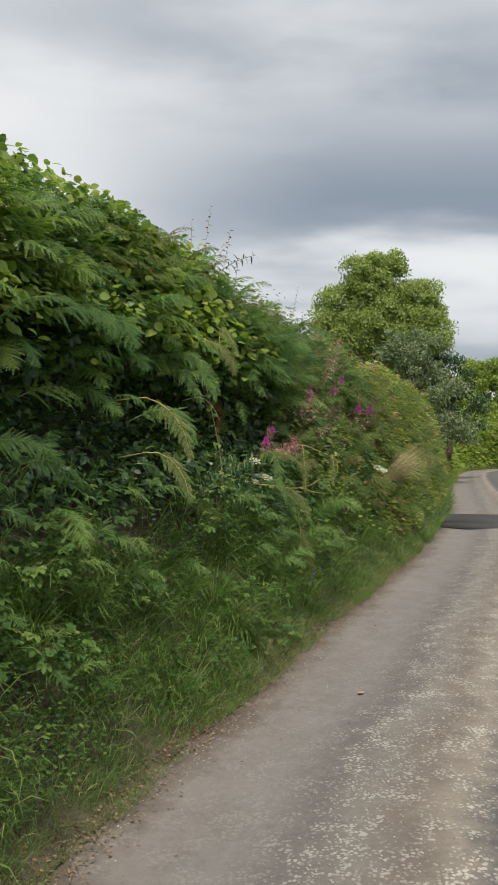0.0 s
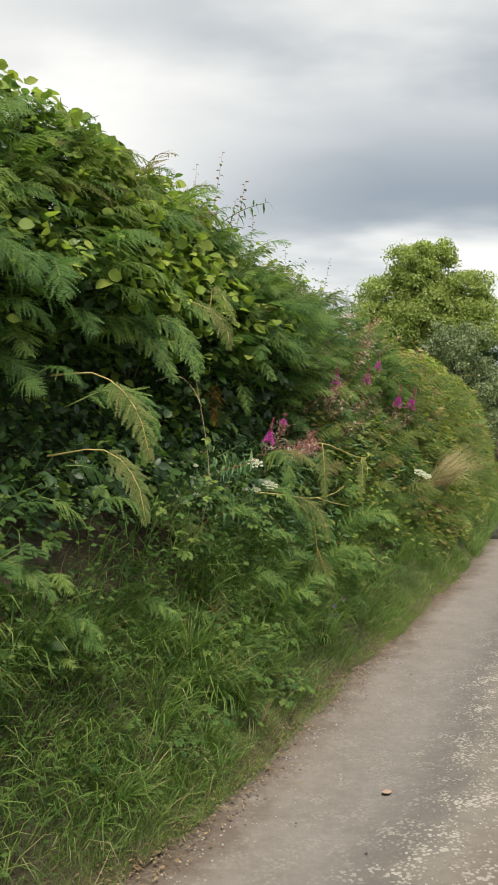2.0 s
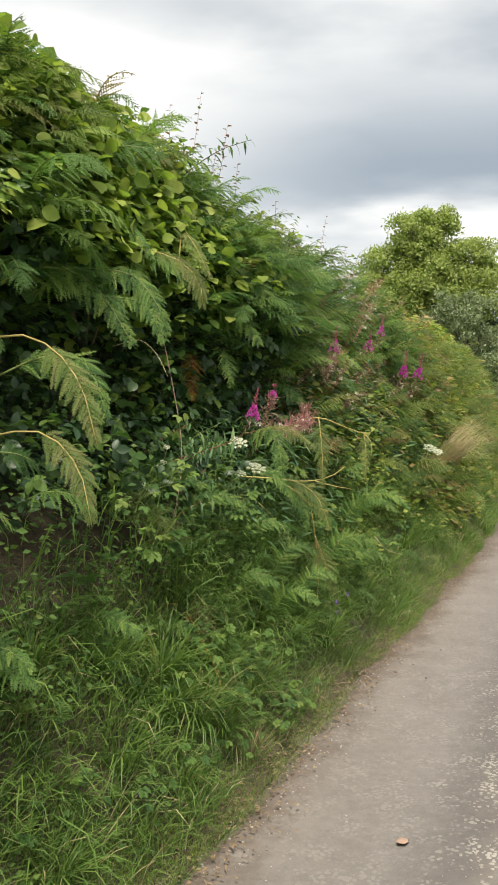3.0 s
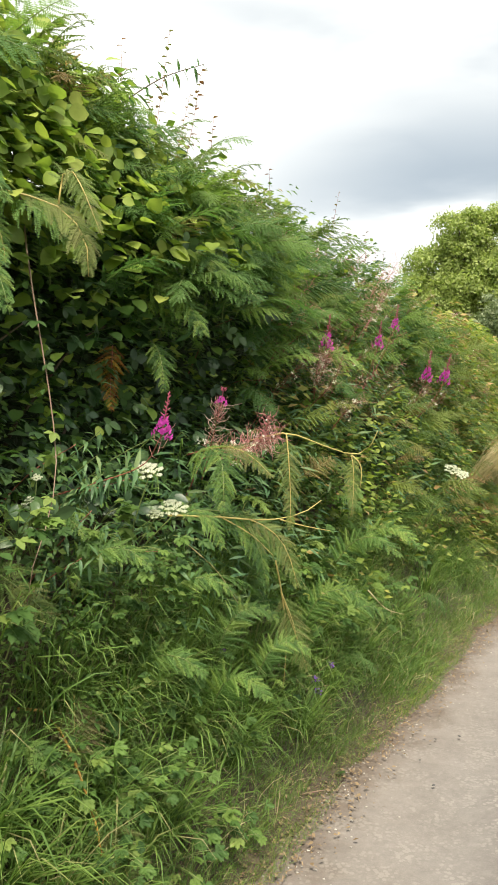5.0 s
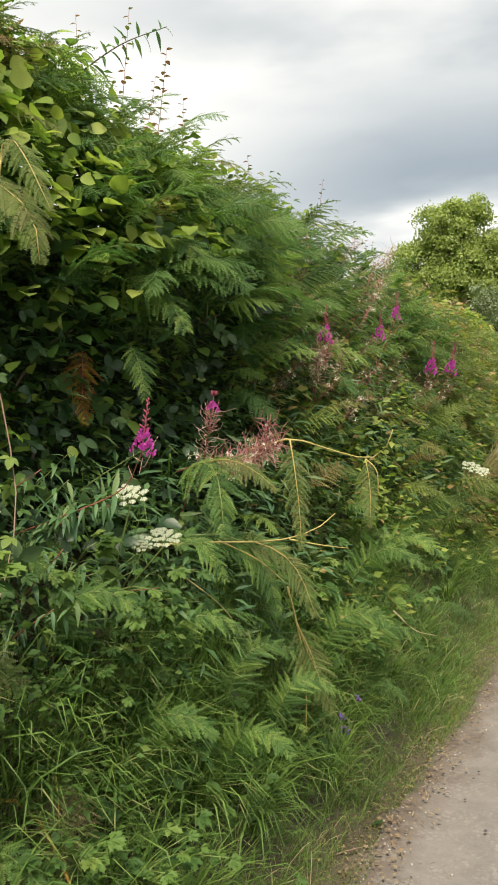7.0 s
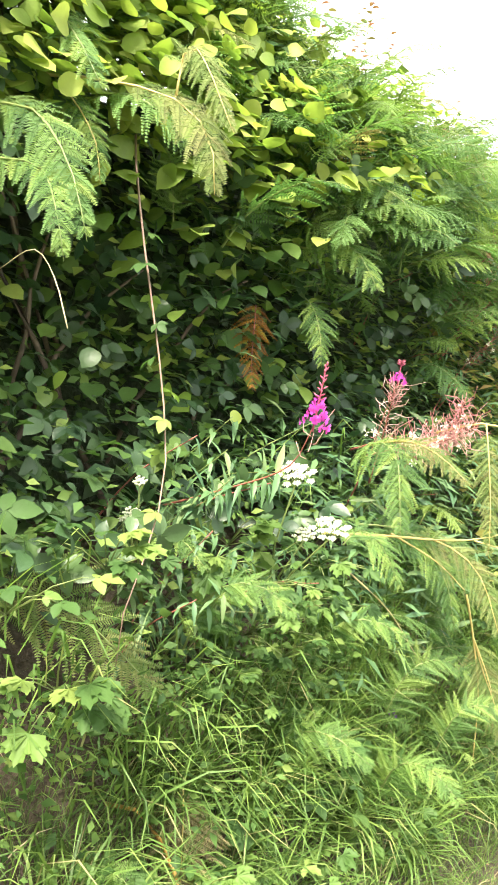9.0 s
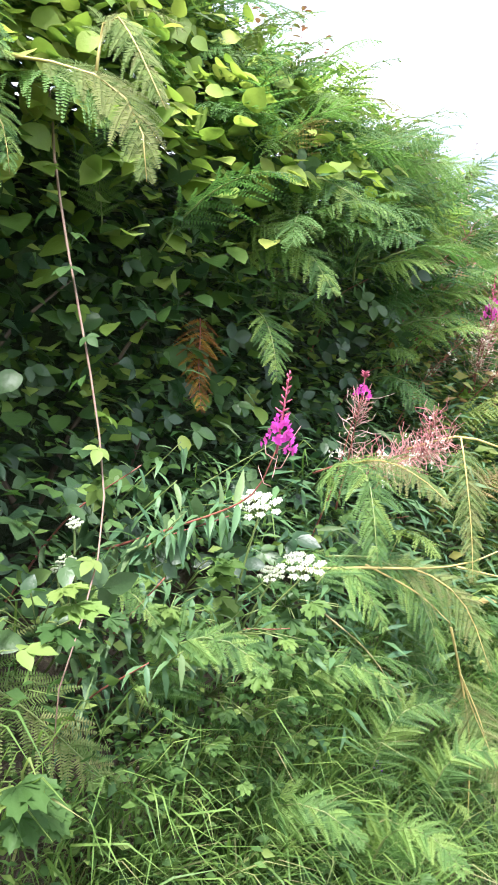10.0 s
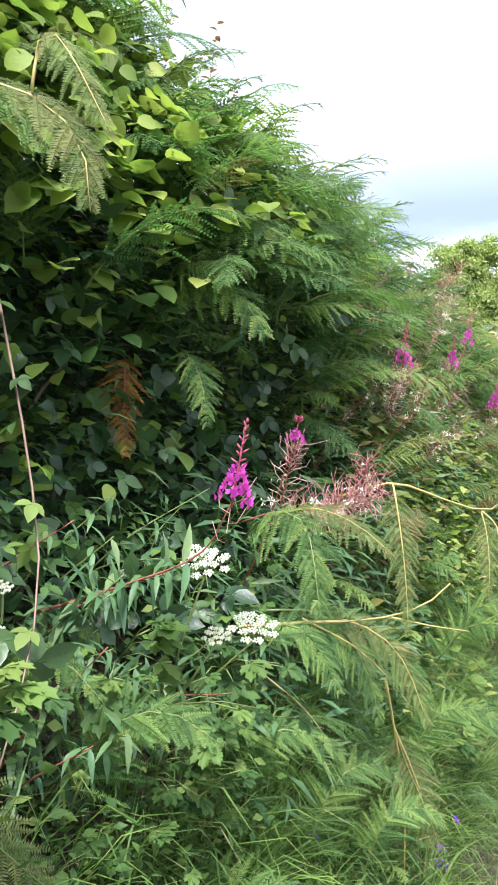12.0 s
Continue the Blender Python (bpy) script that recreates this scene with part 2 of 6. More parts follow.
SALLOW_LEAF = leaf_material("sallow_leaf", ((0.0, (0.11, 0.15, 0.075)), (0.6, (0.17, 0.21, 0.11)), (1.0, (0.24, 0.27, 0.16))), 0.55, 0.3)
# lime foliage and grass; also the lit copy of hedge and hazel leaves
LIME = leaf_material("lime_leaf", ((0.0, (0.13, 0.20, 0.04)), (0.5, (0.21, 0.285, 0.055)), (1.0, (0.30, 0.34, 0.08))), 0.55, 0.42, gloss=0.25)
GRASS = leaf_material("grass_blade", ((0.0, (0.055, 0.11, 0.026)), (0.5, (0.105, 0.185, 0.042)), (0.92, (0.17, 0.25, 0.06)), (1.0, (0.28, 0.25, 0.13))), 0.5, 0.35)
GRASS_DRY = leaf_material("dry_grass", ((0.0, (0.34, 0.27, 0.16)), (0.6, (0.46, 0.39, 0.25)), (1.0, (0.26, 0.23, 0.10))), 0.7, 0.25)
THATCH = leaf_material("dead_litter", ((0.0, (0.13, 0.085, 0.05)), (1.0, (0.27, 0.20, 0.12))), 0.85, 0.1)
PETAL = leaf_material("magenta_petal", ((0.0, (0.50, 0.045, 0.42)), (1.0, (0.62, 0.09, 0.50))), 0.5, 0.35, 0.1)
BUD = leaf_material("red_bud", ((0.0, (0.34, 0.06, 0.13)), (1.0, (0.42, 0.10, 0.16))), 0.5, 0.2, 0.1)
POD = leaf_material("pink_seed_pod", ((0.0, (0.46, 0.16, 0.18)), (0.6, (0.58, 0.30, 0.29)), (1.0, (0.64, 0.46, 0.42))), 0.6, 0.2, 0.1)
SEED_RUST = leaf_material("rusty_seed_pod", ((0.0, (0.22, 0.10, 0.07)), (0.6, (0.31, 0.17, 0.12)), (1.0, (0.38, 0.27, 0.20))), 0.6, 0.2, 0.1)
FLUFF = leaf_material("seed_fluff", ((0.0, (0.62, 0.58, 0.53)), (1.0, (0.72, 0.70, 0.66))), 0.9, 0.4, 0.1)
UMBEL = leaf_material("cream_floret", ((0.0, (0.56, 0.58, 0.45)), (1.0, (0.68, 0.69, 0.60))), 0.7, 0.3, 0.05)
VETCH = leaf_material("purple_vetch", ((0.0, (0.12, 0.04, 0.30)), (1.0, (0.20, 0.07, 0.36))), 0.6, 0.2, 0.1)
RED_STEM = plain_material("red_stem", ((0.3, (0.22, 0.055, 0.05)), (0.7, (0.33, 0.12, 0.08))), 9.0, 0.5, bump=0.1)
GREEN_STEM = plain_material("green_stem", ((0.3, (0.10, 0.16, 0.04)), (0.7, (0.20, 0.24, 0.07))), 9.0, 0.5, bump=0.1)
STRAW_STEM = plain_material("straw_stem", ((0.3, (0.34, 0.27, 0.08)), (0.7, (0.46, 0.37, 0.13))), 9.0, 0.5, bump=0.1)
CANE = plain_material("bramble_bark", ((0.3, (0.15, 0.08, 0.06)), (0.7, (0.27, 0.19, 0.14))), 14.0, 0.55, bump=0.2)
TWIG = plain_material("twig_bark", ((0.3, (0.05, 0.035, 0.025)), (0.7, (0.14, 0.10, 0.075))), 14.0, 0.8, bump=0.3)
BARK = plain_material("tree_bark", ((0.3, (0.05, 0.042, 0.033)), (0.7, (0.14, 0.115, 0.09))), 3.0, 0.9, 30.0, 0.6, 0.03)
SOIL = plain_material("bank_soil", ((0.3, (0.030, 0.022, 0.014)), (0.5, (0.06, 0.045, 0.028)), (0.7, (0.10, 0.078, 0.05))), 3.0, 0.95, 45.0, 0.8, 0.03)
# hedge core: the shade among inner leaves is put into a near-black colour
SHADE_CORE = plain_material("hedge_painted_shade", ((0.3, (0.014, 0.024, 0.010)), (0.7, (0.032, 0.05, 0.018))), 6.0, 0.9, 40.0, 0.8, 0.05)
FIELD = plain_material("rough_grass", ((0.3, (0.07, 0.12, 0.03)), (0.55, (0.11, 0.16, 0.04)), (0.75, (0.19, 0.19, 0.07))), 0.12, 0.95, 8.0, 0.6, 0.05)
TAR = plain_material("tar_patch", ((0.3, (0.035, 0.035, 0.038)), (0.7, (0.065, 0.063, 0.064))), 2.0, 0.75, 120.0, 0.5, 0.006)
STONE = plain_material("chipping", ((0.3, (0.19, 0.175, 0.155)), (0.7, (0.40, 0.375, 0.34))), 20.0, 0.85, 90.0, 0.3, 0.004)
LANE = road_material()


# ---- the line of the lane ----
EDGE = [(-7.5, -14), (-4.4, -7), (-1.72, 0), (-0.72, 2.85), (-0.36, 4.0), (0.02, 4.95), (0.47, 6.3), (0.99, 7.72), (2.1, 10.8), (3.1, 13.8), (4.6, 19), (7.2, 29.5), (10.3, 41.0), (12.8, 47.0), (16.8, 51.6), (23.5, 54.6), (33, 56.0), (48, 56.5)]
rng = np.random.default_rng(11)


def smooth_line(points, step):
    """Catmull-Rom through points, resampled at even steps. Returns places and left normals."""
    P = np.array(points, float)
    P = np.vstack((2 * P[0] - P[1], P, 2 * P[-1] - P[-2]))
    fine = []
    for a, b, c, d in zip(P, P[1:], P[2:], P[3:]):
        for u in np.linspace(0, 1, 40, endpoint=False):
            fine.append(0.5 * (2 * b + (c - a) * u + (2 * a - 5 * b + 4 * c - d) * u * u + (3 * b - a - 3 * c + d) * u ** 3))
    fine = np.array(fine)
    run = np.concatenate(([0], np.cumsum(np.linalg.norm(np.diff(fine, axis=0), axis=1))))
    s = np.arange(0, run[-1], step)
    line = np.stack((np.interp(s, run, fine[:, 0]), np.interp(s, run, fine[:, 1])), 1)
    along = np.gradient(line, axis=0)
    along /= np.linalg.norm(along, axis=1)[:, None]
    return s, line, along


LINE_S, LINE_P, LINE_T = smooth_line(EDGE, 0.1)
LINE_S = LINE_S - np.interp(0.0, LINE_P[:, 1], LINE_S)  # s = 0 abreast of the start
S_END = LINE_S[-1]


def s_at(y):
    return float(np.interp(y, LINE_P[:, 1], LINE_S))


def lane_point(s, v):
    """Places beside the lane: s along it, v metres to the left of its left edge."""
    s, v = np.broadcast_arrays(np.asarray(s, float), np.asarray(v, float))
    x, y = np.interp(s, LINE_S, LINE_P[:, 0]), np.interp(s, LINE_S, LINE_P[:, 1])
    tx, ty = np.interp(s, LINE_S, LINE_T[:, 0]), np.interp(s, LINE_S, LINE_T[:, 1])
    return np.stack((x - ty * v, y + tx * v), -1)


def lane_frame(s):
    """Unit vectors along the lane and out of the bank, over the lane."""
    s = np.asarray(s, float)
    tx, ty = np.interp(s, LINE_S, LINE_T[:, 0]), np.interp(s, LINE_S, LINE_T[:, 1])
    z = np.zeros_like(tx)
    return np.stack((tx, ty, z), -1), np.stack((ty, -tx, z), -1)


def waves(s, seed, scale):
    """Smooth noise in about -1..1 along s."""
    r = np.random.default_rng(seed)
    total = np.zeros_like(np.asarray(s, float))
    for k in range(5):
        total = total + np.sin(np.asarray(s) * scale * (0.6 + 0.55 * k) + r.uniform(0, 6.28)) / (1 + 0.5 * k)
    return total / 2.4


def bank_height(v):
    return np.interp(v, (-0.3, 0.0, 0.06, 0.14, 0.25, 0.38, 0.55, 0.85, 1.3, 2.6, 5.0, 9.0), (-0.02, 0.0, 0.03, 0.12, 0.34, 0.60, 0.86, 1.14, 1.3, 1.35, 1.0, -0.06))


def hedge_top(s):
    return 2.82 + 0.10 * waves(s, 3, 1.7) + 0.08 * waves(s, 4, 0.6) + np.interp(s, (0, 3.5, 4.6, 6.3, 7.4, 8.4, 9.4, 11, 15), (0.22, 0.22, 0.28, 0.26, 0.14, 0.04, -0.16, -0.22, 0.0))


def face_depth(s, z):
    """How far back from the lane's edge the leafy face stands at height z; hollow under the overhang near s 3.5 to 7."""
    v = np.interp(z, (0.0, 0.15, 0.4, 0.8, 1.25, 1.7, 2.1, 2.5, 2.85, 3.3), (0.02, 0.10, 0.19, 0.29, 0.36, 0.46, 0.54, 0.66, 0.82, 1.12))
    hollow = np.exp(-((np.asarray(z) - 1.72) / 0.27) ** 2) * np.exp(-np.abs((np.asarray(s) - 4.7) / 2.2) ** 3)
    brow = np.exp(-((np.asarray(z) - 2.3) / 0.33) ** 2) * np.exp(-((np.asarray(s) - 7.3) / 0.8) ** 2)
    return v + 0.07 * waves(s + 3 * np.asarray(z), 5, 2.3) + 0.05 * waves(s - 2 * np.asarray(z), 6, 5.1) + 0.38 * hollow - 0.13 * brow


# ---- mesh helpers ----
class Shape:
    """Points and faces of a small piece, gathered before they are laid out."""

    def __init__(self):
        self.v, self.f = [], []

    def add(self, points, faces):
        k = len(self.v)
        self.v.extend([tuple(p) for p in points])
        self.f.extend([tuple(i + k for i in f) for f in faces])
        return self

    def arrays(self):
        return np.array(self.v, float), np.concatenate([np.array(f) for f in self.f]), np.array([len(f) for f in self.f])


def mesh_data(name, V, L, T, mat, tone=None):
    me = bpy.data.meshes.new(name)
    me.vertices.add(len(V))
    me.vertices.foreach_set("co", np.asarray(V, np.float32).ravel())
    me.loops.add(len(L))
    me.loops.foreach_set("vertex_index", np.asarray(L, np.int32))
    me.polygons.add(len(T))
    me.polygons.foreach_set("loop_start", np.concatenate(([0], np.cumsum(T)[:-1])).astype(np.int32))
    me.polygons.foreach_set("loop_total", np.asarray(T, np.int32))
    if tone is not None:
        me.attributes.new("tone", "FLOAT", "POINT").data.foreach_set("value", np.asarray(tone, np.float32))
    me.materials.append(mat)
    me.update(calc_edges=True)
    me.validate()
    return me


def shape_mesh(name, shape, mat, smooth=False):
    me = mesh_data(name, *shape.arrays(), mat)
    if smooth:
        me.polygons.foreach_set("use_smooth", np.ones(len(me.polygons), bool))
    return me


def laid_out(name, shapes, which, M, tone, mat):
    """One mesh of many copies of the shapes: which shape, 4 x 4 placement and tone of each."""
    Vs, Ls, Ts, Cs, k = [], [], [], [], 0
    for i, shape in enumerate(shapes):
        pick = np.nonzero(which == i)[0]
        if len(pick) == 0:
            continue
        V, L, T = shape.arrays()
        W = np.einsum("nij,vj->nvi", M[pick, :3, :3], V) + M[pick, None, :3, 3]
        Vs.append(W.reshape(-1, 3))
        Ls.append((L[None, :] + k + len(V) * np.arange(len(pick))[:, None]).ravel())
        Ts.append(np.tile(T, len(pick)))
        Cs.append(np.repeat(tone[pick], len(V)))
        k += len(V) * len(pick)
    return mesh_data(name, np.concatenate(Vs), np.concatenate(Ls), np.concatenate(Ts), mat, np.concatenate(Cs))


def unit(a):
    a = np.asarray(a, float)
    return a / np.maximum(np.linalg.norm(a, axis=-1, keepdims=True), 1e-9)


def placements(P, tip, normal, size):
    """Placements of leaves that lie along +Y with the face to +Z."""
    y = unit(tip)
    x = unit(np.cross(y, normal))
    z = np.cross(x, y)
    M = np.zeros((len(P), 4, 4))
    size = np.broadcast_to(np.asarray(size, float), (len(P),))
    M[:, :3, 0], M[:, :3, 1], M[:, :3, 2], M[:, :3, 3] = x * size[:, None], y * size[:, None], z * size[:, None], P
    M[:, 3, 3] = 1
    return M


def as_matrix(m4):
    return Matrix([[float(a) for a in row] for row in m4])


def part(name, me, parent, label="", m=None):
    ob = new(name, me)
    ob.parent = parent
    if m is not None:
        ob.matrix_local = m
    if label:
        tagged(ob, label)
    return ob


def tube(shape, points, radii, sides=5):
    """A tapered round stem through points."""
    P = [Vector(p) for p in points]
    rings = []
    for i, p in enumerate(P):
        t = (P[min(i + 1, len(P) - 1)] - P[max(i - 1, 0)]).normalized()
        a = t.orthogonal().normalized()
        b = t.cross(a)
        r = radii[i] if isinstance(radii, (list, tuple)) else radii
        rings.append([p + a * r * math.cos(6.2832 * k / sides) + b * r * math.sin(6.2832 * k / sides) for k in range(sides)])
    faces = [(i * sides + k, i * sides + (k + 1) % sides, (i + 1) * sides + (k + 1) % sides, (i + 1) * sides + k) for i in range(len(P) - 1) for k in range(sides)]
    faces.append(tuple(range(sides - 1, -1, -1)))
    faces.append(tuple((len(P) - 1) * sides + k for k in range(sides)))
    return shape.add([q for ring in rings for q in ring], faces)


def bent(a, b, sag=0.0, n=8, sway=0.0, rnd=None):
    """Points of a stem from a to b that bows upwards by sag."""
    a, b, out = Vector(a), Vector(b), []
    for i in range(n + 1):
        u = i / n
        p = a.lerp(b, u) + Vector((0, 0, sag * 4 * u * (1 - u)))
        if rnd is not None and 0 < i < n:
            p += Vector((rnd.uniform(-sway, sway), rnd.uniform(-sway, sway), rnd.uniform(-sway, sway)))
        out.append(p)
    return out


# ---- leaf shapes: base at the origin, tip along +Y, face to +Z ----
def outline_leaf(outline, fold=0.12, curl=0.12):
    """A leaf of two halves along a sunken midrib; outline: (along, half width) pairs."""
    sh = Shape()
    n = len(outline)
    mid = [(0, y, -curl * y * y) for y, w in outline]
    left = [(-w, y, fold * w - curl * y * y) for y, w in outline]
    right = [(w, y, fold * w - curl * y * y) for y, w in outline]
    faces = []
    for i in range(n - 1):
        faces += [(i, i + 1, n + i + 1, n + i), (i + 1, i, 2 * n + i, 2 * n + i + 1)]
    return sh.add(mid + left + right, faces)


OVAL = outline_leaf([(0.0, 0.01), (0.18, 0.24), (0.45, 0.33), (0.72, 0.24), (1.0, 0.01)], 0.25, 0.2)
OVAL_LOW = outline_leaf([(0.0, 0.01), (0.4, 0.31), (1.0, 0.01)], 0.25, 0.2)
SMALL = Shape().add([(0, 0, 0), (-0.28, 0.45, 0.06), (0, 1, -0.12), (0.28, 0.45, 0.06)], [(0, 1, 2), (0, 2, 3)])
LANCE = outline_leaf([(0.0, 0.01), (0.22, 0.095), (0.5, 0.105), (0.8, 0.05), (1.0, 0.004)], 0.3, 0.45)


def round_leaf(seed):
    """Hazel: nearly round, toothed, with a short point."""
    r = random.Random(seed)
    rim = []
    for i, (y, w) in enumerate(((0.0, 0.02), (0.04, 0.20), (0.2, 0.38), (0.42, 0.47), (0.62, 0.46), (0.8, 0.34), (0.9, 0.18), (1.02, 0.01))):
        rim.append((y + r.uniform(-0.015, 0.015), w * r.uniform(0.92, 1.05)))
    return outline_leaf(rim, r.uniform(0.05, 0.3), r.uniform(0.05, 0.3))


ROUND = [round_leaf(k) for k in range(4)]


def lobed_leaf(seed, lobes=5):
    """Herb leaf of blunt, toothed lobes, as geranium and hogweed leaves have."""
    r = random.Random(seed)
    sh = Shape()
    for k in range(lobes):
        a = radians(-80 + 160 * k / (lobes - 1) + r.uniform(-7, 7))
        l = (0.5 + 0.38 * math.cos(a)) * r.uniform(0.88, 1.12)
        d, e = Vector((math.sin(a), math.cos(a), 0)), Vector((math.cos(a), -math.sin(a), 0))
        o = Vector((0, 0.24, 0))
        w = 0.34 * r.uniform(0.85, 1.15)

        def q(u, v):
            return o + d * l * u + e * v * w * l + Vector((0, 0, -0.25 * l * u * u + 0.10 * abs(v) * l))

        sh.add([q(0, 0), q(0.32, -0.55), q(0.58, -1.0), q(0.64, -0.62), q(0.86, -0.66), q(0.88, -0.28), q(1.02, 0), q(0.88, 0.28), q(0.86, 0.66), q(0.64, 0.62), q(0.58, 1.0), q(0.32, 0.55)],
               [(0, 6, 5, 4, 3, 2, 1), (0, 11, 10, 9, 8, 7, 6)])
    sh.add([(-0.012, 0, 0), (0.012, 0, 0), (0.012, 0.25, 0), (-0.012, 0.25, 0)], [(0, 1, 2, 3)])
    return sh


LOBED = [lobed_leaf(k) for k in range(3)] + [lobed_leaf(9, 3), lobed_leaf(12, 7)]


def trifoliate(seed):
    """Bramble: three oval leaflets on a stalk."""
    r = random.Random(seed)
    sh = Shape()
    V, L, T = OVAL.arrays()
    for a, s, y in ((0, 0.62, 0.38), (70, 0.5, 0.3), (-70, 0.5, 0.3)):
        m = Matrix.Translation((0, y, 0)) @ pose(0, 0, 0, r.uniform(-20, 5), r.uniform(-15, 15), -a + r.uniform(-8, 8)) @ Matrix.Scale(s, 4)
        sh.add([m @ Vector(p) for p in V], OVAL.f)
    sh.add([(-0.012, 0, 0), (0.012, 0, 0), (0.012, 0.38, 0), (-0.012, 0.38, 0)], [(0, 1, 2, 3)])
    return sh


TRIPLE = [trifoliate(k) for k in range(3)]


def frond_shapes(seed, e0, e1, width=0.62, bare=0.1, pairs=18, detail=1.0, hang=0.3, twist=0.0, path=None):
    """A bracken frond 1 long that rises at e0 degrees and bends to e1, or follows path. Returns the stalk, the pinnae as single shapes, and the stalk's points."""
    r = random.Random(seed)
    n, pts, p = 24, [], Vector((0, 0, 0))
    if path is not None:
        pts = path
    for i in range(n + 1 if path is None else 0):
        pts.append(p.copy())
        u = i / n
        e, tw = radians(e0 + (e1 - e0) * u ** 1.15), radians(twist * u)
        p = p + Vector((math.sin(tw) * math.cos(e), math.cos(tw) * math.cos(e), math.sin(e))) / n
    stalk = tube(Shape(), pts[::3], [0.0085 * (1 - 0.85 * i / 8) for i in range(9)], 4)
    blades = []

    def at(u):
        i = min(int(u * n), n - 1)
        return pts[i].lerp(pts[i + 1], u * n - i), (pts[i + 1] - pts[i]).normalized()

    for k in range(pairs):
        u = bare + (0.985 - bare) * (k / pairs) ** 0.92
        c, t = at(u)
        light = Vector((0, 0, 1)) if path is None else Vector((0.3, -0.62, 0.7))
        side = t.cross(light).normalized() if abs(t.dot(light.normalized())) < 0.97 else Vector((1, 0, 0))
        nrm = side.cross(t)
        w = (u - bare) / (1 - bare)
        length = width * 0.62 * (1 - w) ** 0.75 * (0.72 + 0.28 * min(1, w * 6)) + 0.012
        for sgn in (-1, 1):
            l = length * r.uniform(0.85, 1.12)
            lean = radians(r.uniform(22, 38) + 22 * w)
            d = (side * sgn * math.cos(lean) + t * math.sin(lean) + nrm * r.uniform(-0.34, 0.2)).normalized()
            fall = hang * 0.45 * r.uniform(0.3, 1.6)
            sh = Shape()
            m = max(3, int((6 + 17 * l / (width * 0.62)) * detail))

            def along(q):
                return c + d * l * q + Vector((0, 0, -fall * l * q * q))

            axis = along(0.98) - along(0)
            across = axis.cross(nrm).normalized()
            face = across.cross(axis).normalized()
            face = face if face.dot(nrm) > 0 else -face
            rib = [along(j / m) for j in range(m + 1)]
            sh.add(rib, [])
            for j in range(m):
                q, o, step = j / m, rib[j], rib[j + 1] - rib[j]
                pl = ((0.016 + 0.075 * l) * (1 - q) ** 0.8 + 0.005) * r.uniform(0.85, 1.15) * (1.15 if detail > 1.2 else 1.0)
                for s2 in (-1, 1):
                    f = (across * s2 + step.normalized() * r.uniform(0.45, 0.75) + face * r.uniform(-0.35, 0.12)).normalized()
                    k0 = len(sh.v)
                    if detail > 0.7:
                        sh.v += [tuple(o + f * pl * 0.5 - step * 0.06), tuple(o + f * pl), tuple(o + f * pl * 0.45 + step * 0.5), tuple(o + f * pl * 0.12 + step * 0.62)]
                        sh.f.append((j, k0, k0 + 1, k0 + 2, k0 + 3, j + 1))
                    else:
                        sh.v.append(tuple(o + f * pl))
                        sh.f.append((j, k0, j + 1))
            blades.append(sh)
    return stalk, blades, pts


def merged(shapes):
    out = Shape()
    for s in shapes:
        out.add(s.v, s.f)
    return out


# ---- setting ----
def strip_mesh(name, s, v, height, mat, uv=False):
    """A sheet along the lane: rows along s, columns across v."""
    S, Vv = np.meshgrid(s, v, indexing="ij")
    P = lane_point(S, Vv)
    Z = height(S, Vv)
    V = np.concatenate((P, Z[..., None]), -1).reshape(-1, 3)
    a, b = len(s), len(v)
    i = (np.arange(a - 1)[:, None] * b + np.arange(b - 1)[None, :]).ravel()
    L = np.stack((i, i + 1, i + b + 1, i + b), 1)
    if v[1] > v[0]:
        L = L[:, ::-1]
    me = mesh_data(name, V, L.ravel(), np.full(len(L), 4), mat)
    if uv:
        layer = me.uv_layers.new(name="across")
        data = np.stack((-Vv.ravel(), S.ravel()), 1)[L.ravel()]
        layer.data.foreach_set("uv", data.astype(np.float32).ravel())
    me.polygons.foreach_set("use_smooth", np.ones(len(L), bool))
    return me


gm = bmesh.new()
bmesh.ops.create_grid(gm, x_segments=40, y_segments=40, size=1500)
for q in gm.verts:
    q.co.z = -0.09
gme = bpy.data.meshes.new("ground")
gm.to_mesh(gme)
gme.materials.append(FIELD)
ground = tagged(new("ground", gme), "flat rough green pasture reaching the horizon", "ground", kind="structure")

road_v = np.concatenate((np.linspace(0.06, -3.0, 60), [-3.06, -3.2]))


def road_height(S, V):
    bump = 0.010 * np.sin(S * 2.1 + 4 * V) + 0.006 * np.sin(S * 7.3 - 9 * V)
    crown = 0.035 * np.exp(-((V + 1.2) / 0.45) ** 2) - 0.012 * np.exp(-((V + 0.5) / 0.3) ** 2)
    return np.where(V < -3.05, -0.12, crown + 0.4 * bump - 0.01)


near_s, far_s = np.arange(-12, 20, 0.08), np.arange(20, S_END, 0.5)
road = tagged(new("road", strip_mesh("road", np.concatenate((near_s, far_s)), road_v, road_height, LANE, True)),
              "narrow worn lane of tan asphalt with pale loose chippings along the middle", "road", kind="structure")
bank_v = np.concatenate((np.linspace(-0.04, 1.4, 26), (1.8, 2.6, 3.6, 5.0, 7.0, 9.0)))
bank = tagged(new("ground_bank", strip_mesh("ground_bank", np.concatenate((near_s, far_s)), bank_v,
              lambda S, V: bank_height(V) + 0.035 * np.sin(S * 5 + V * 7) * (V > 0.1) + 0.012 * np.sin(S * 17 + 11 * V) - 0.006, SOIL)),
              "dark earth bank rising beside the lane under the plants", "bank", kind="structure")
field_v = np.array((1.5, 2.2, 3.0, 4.2, 6.0, 9.0, 9.6))
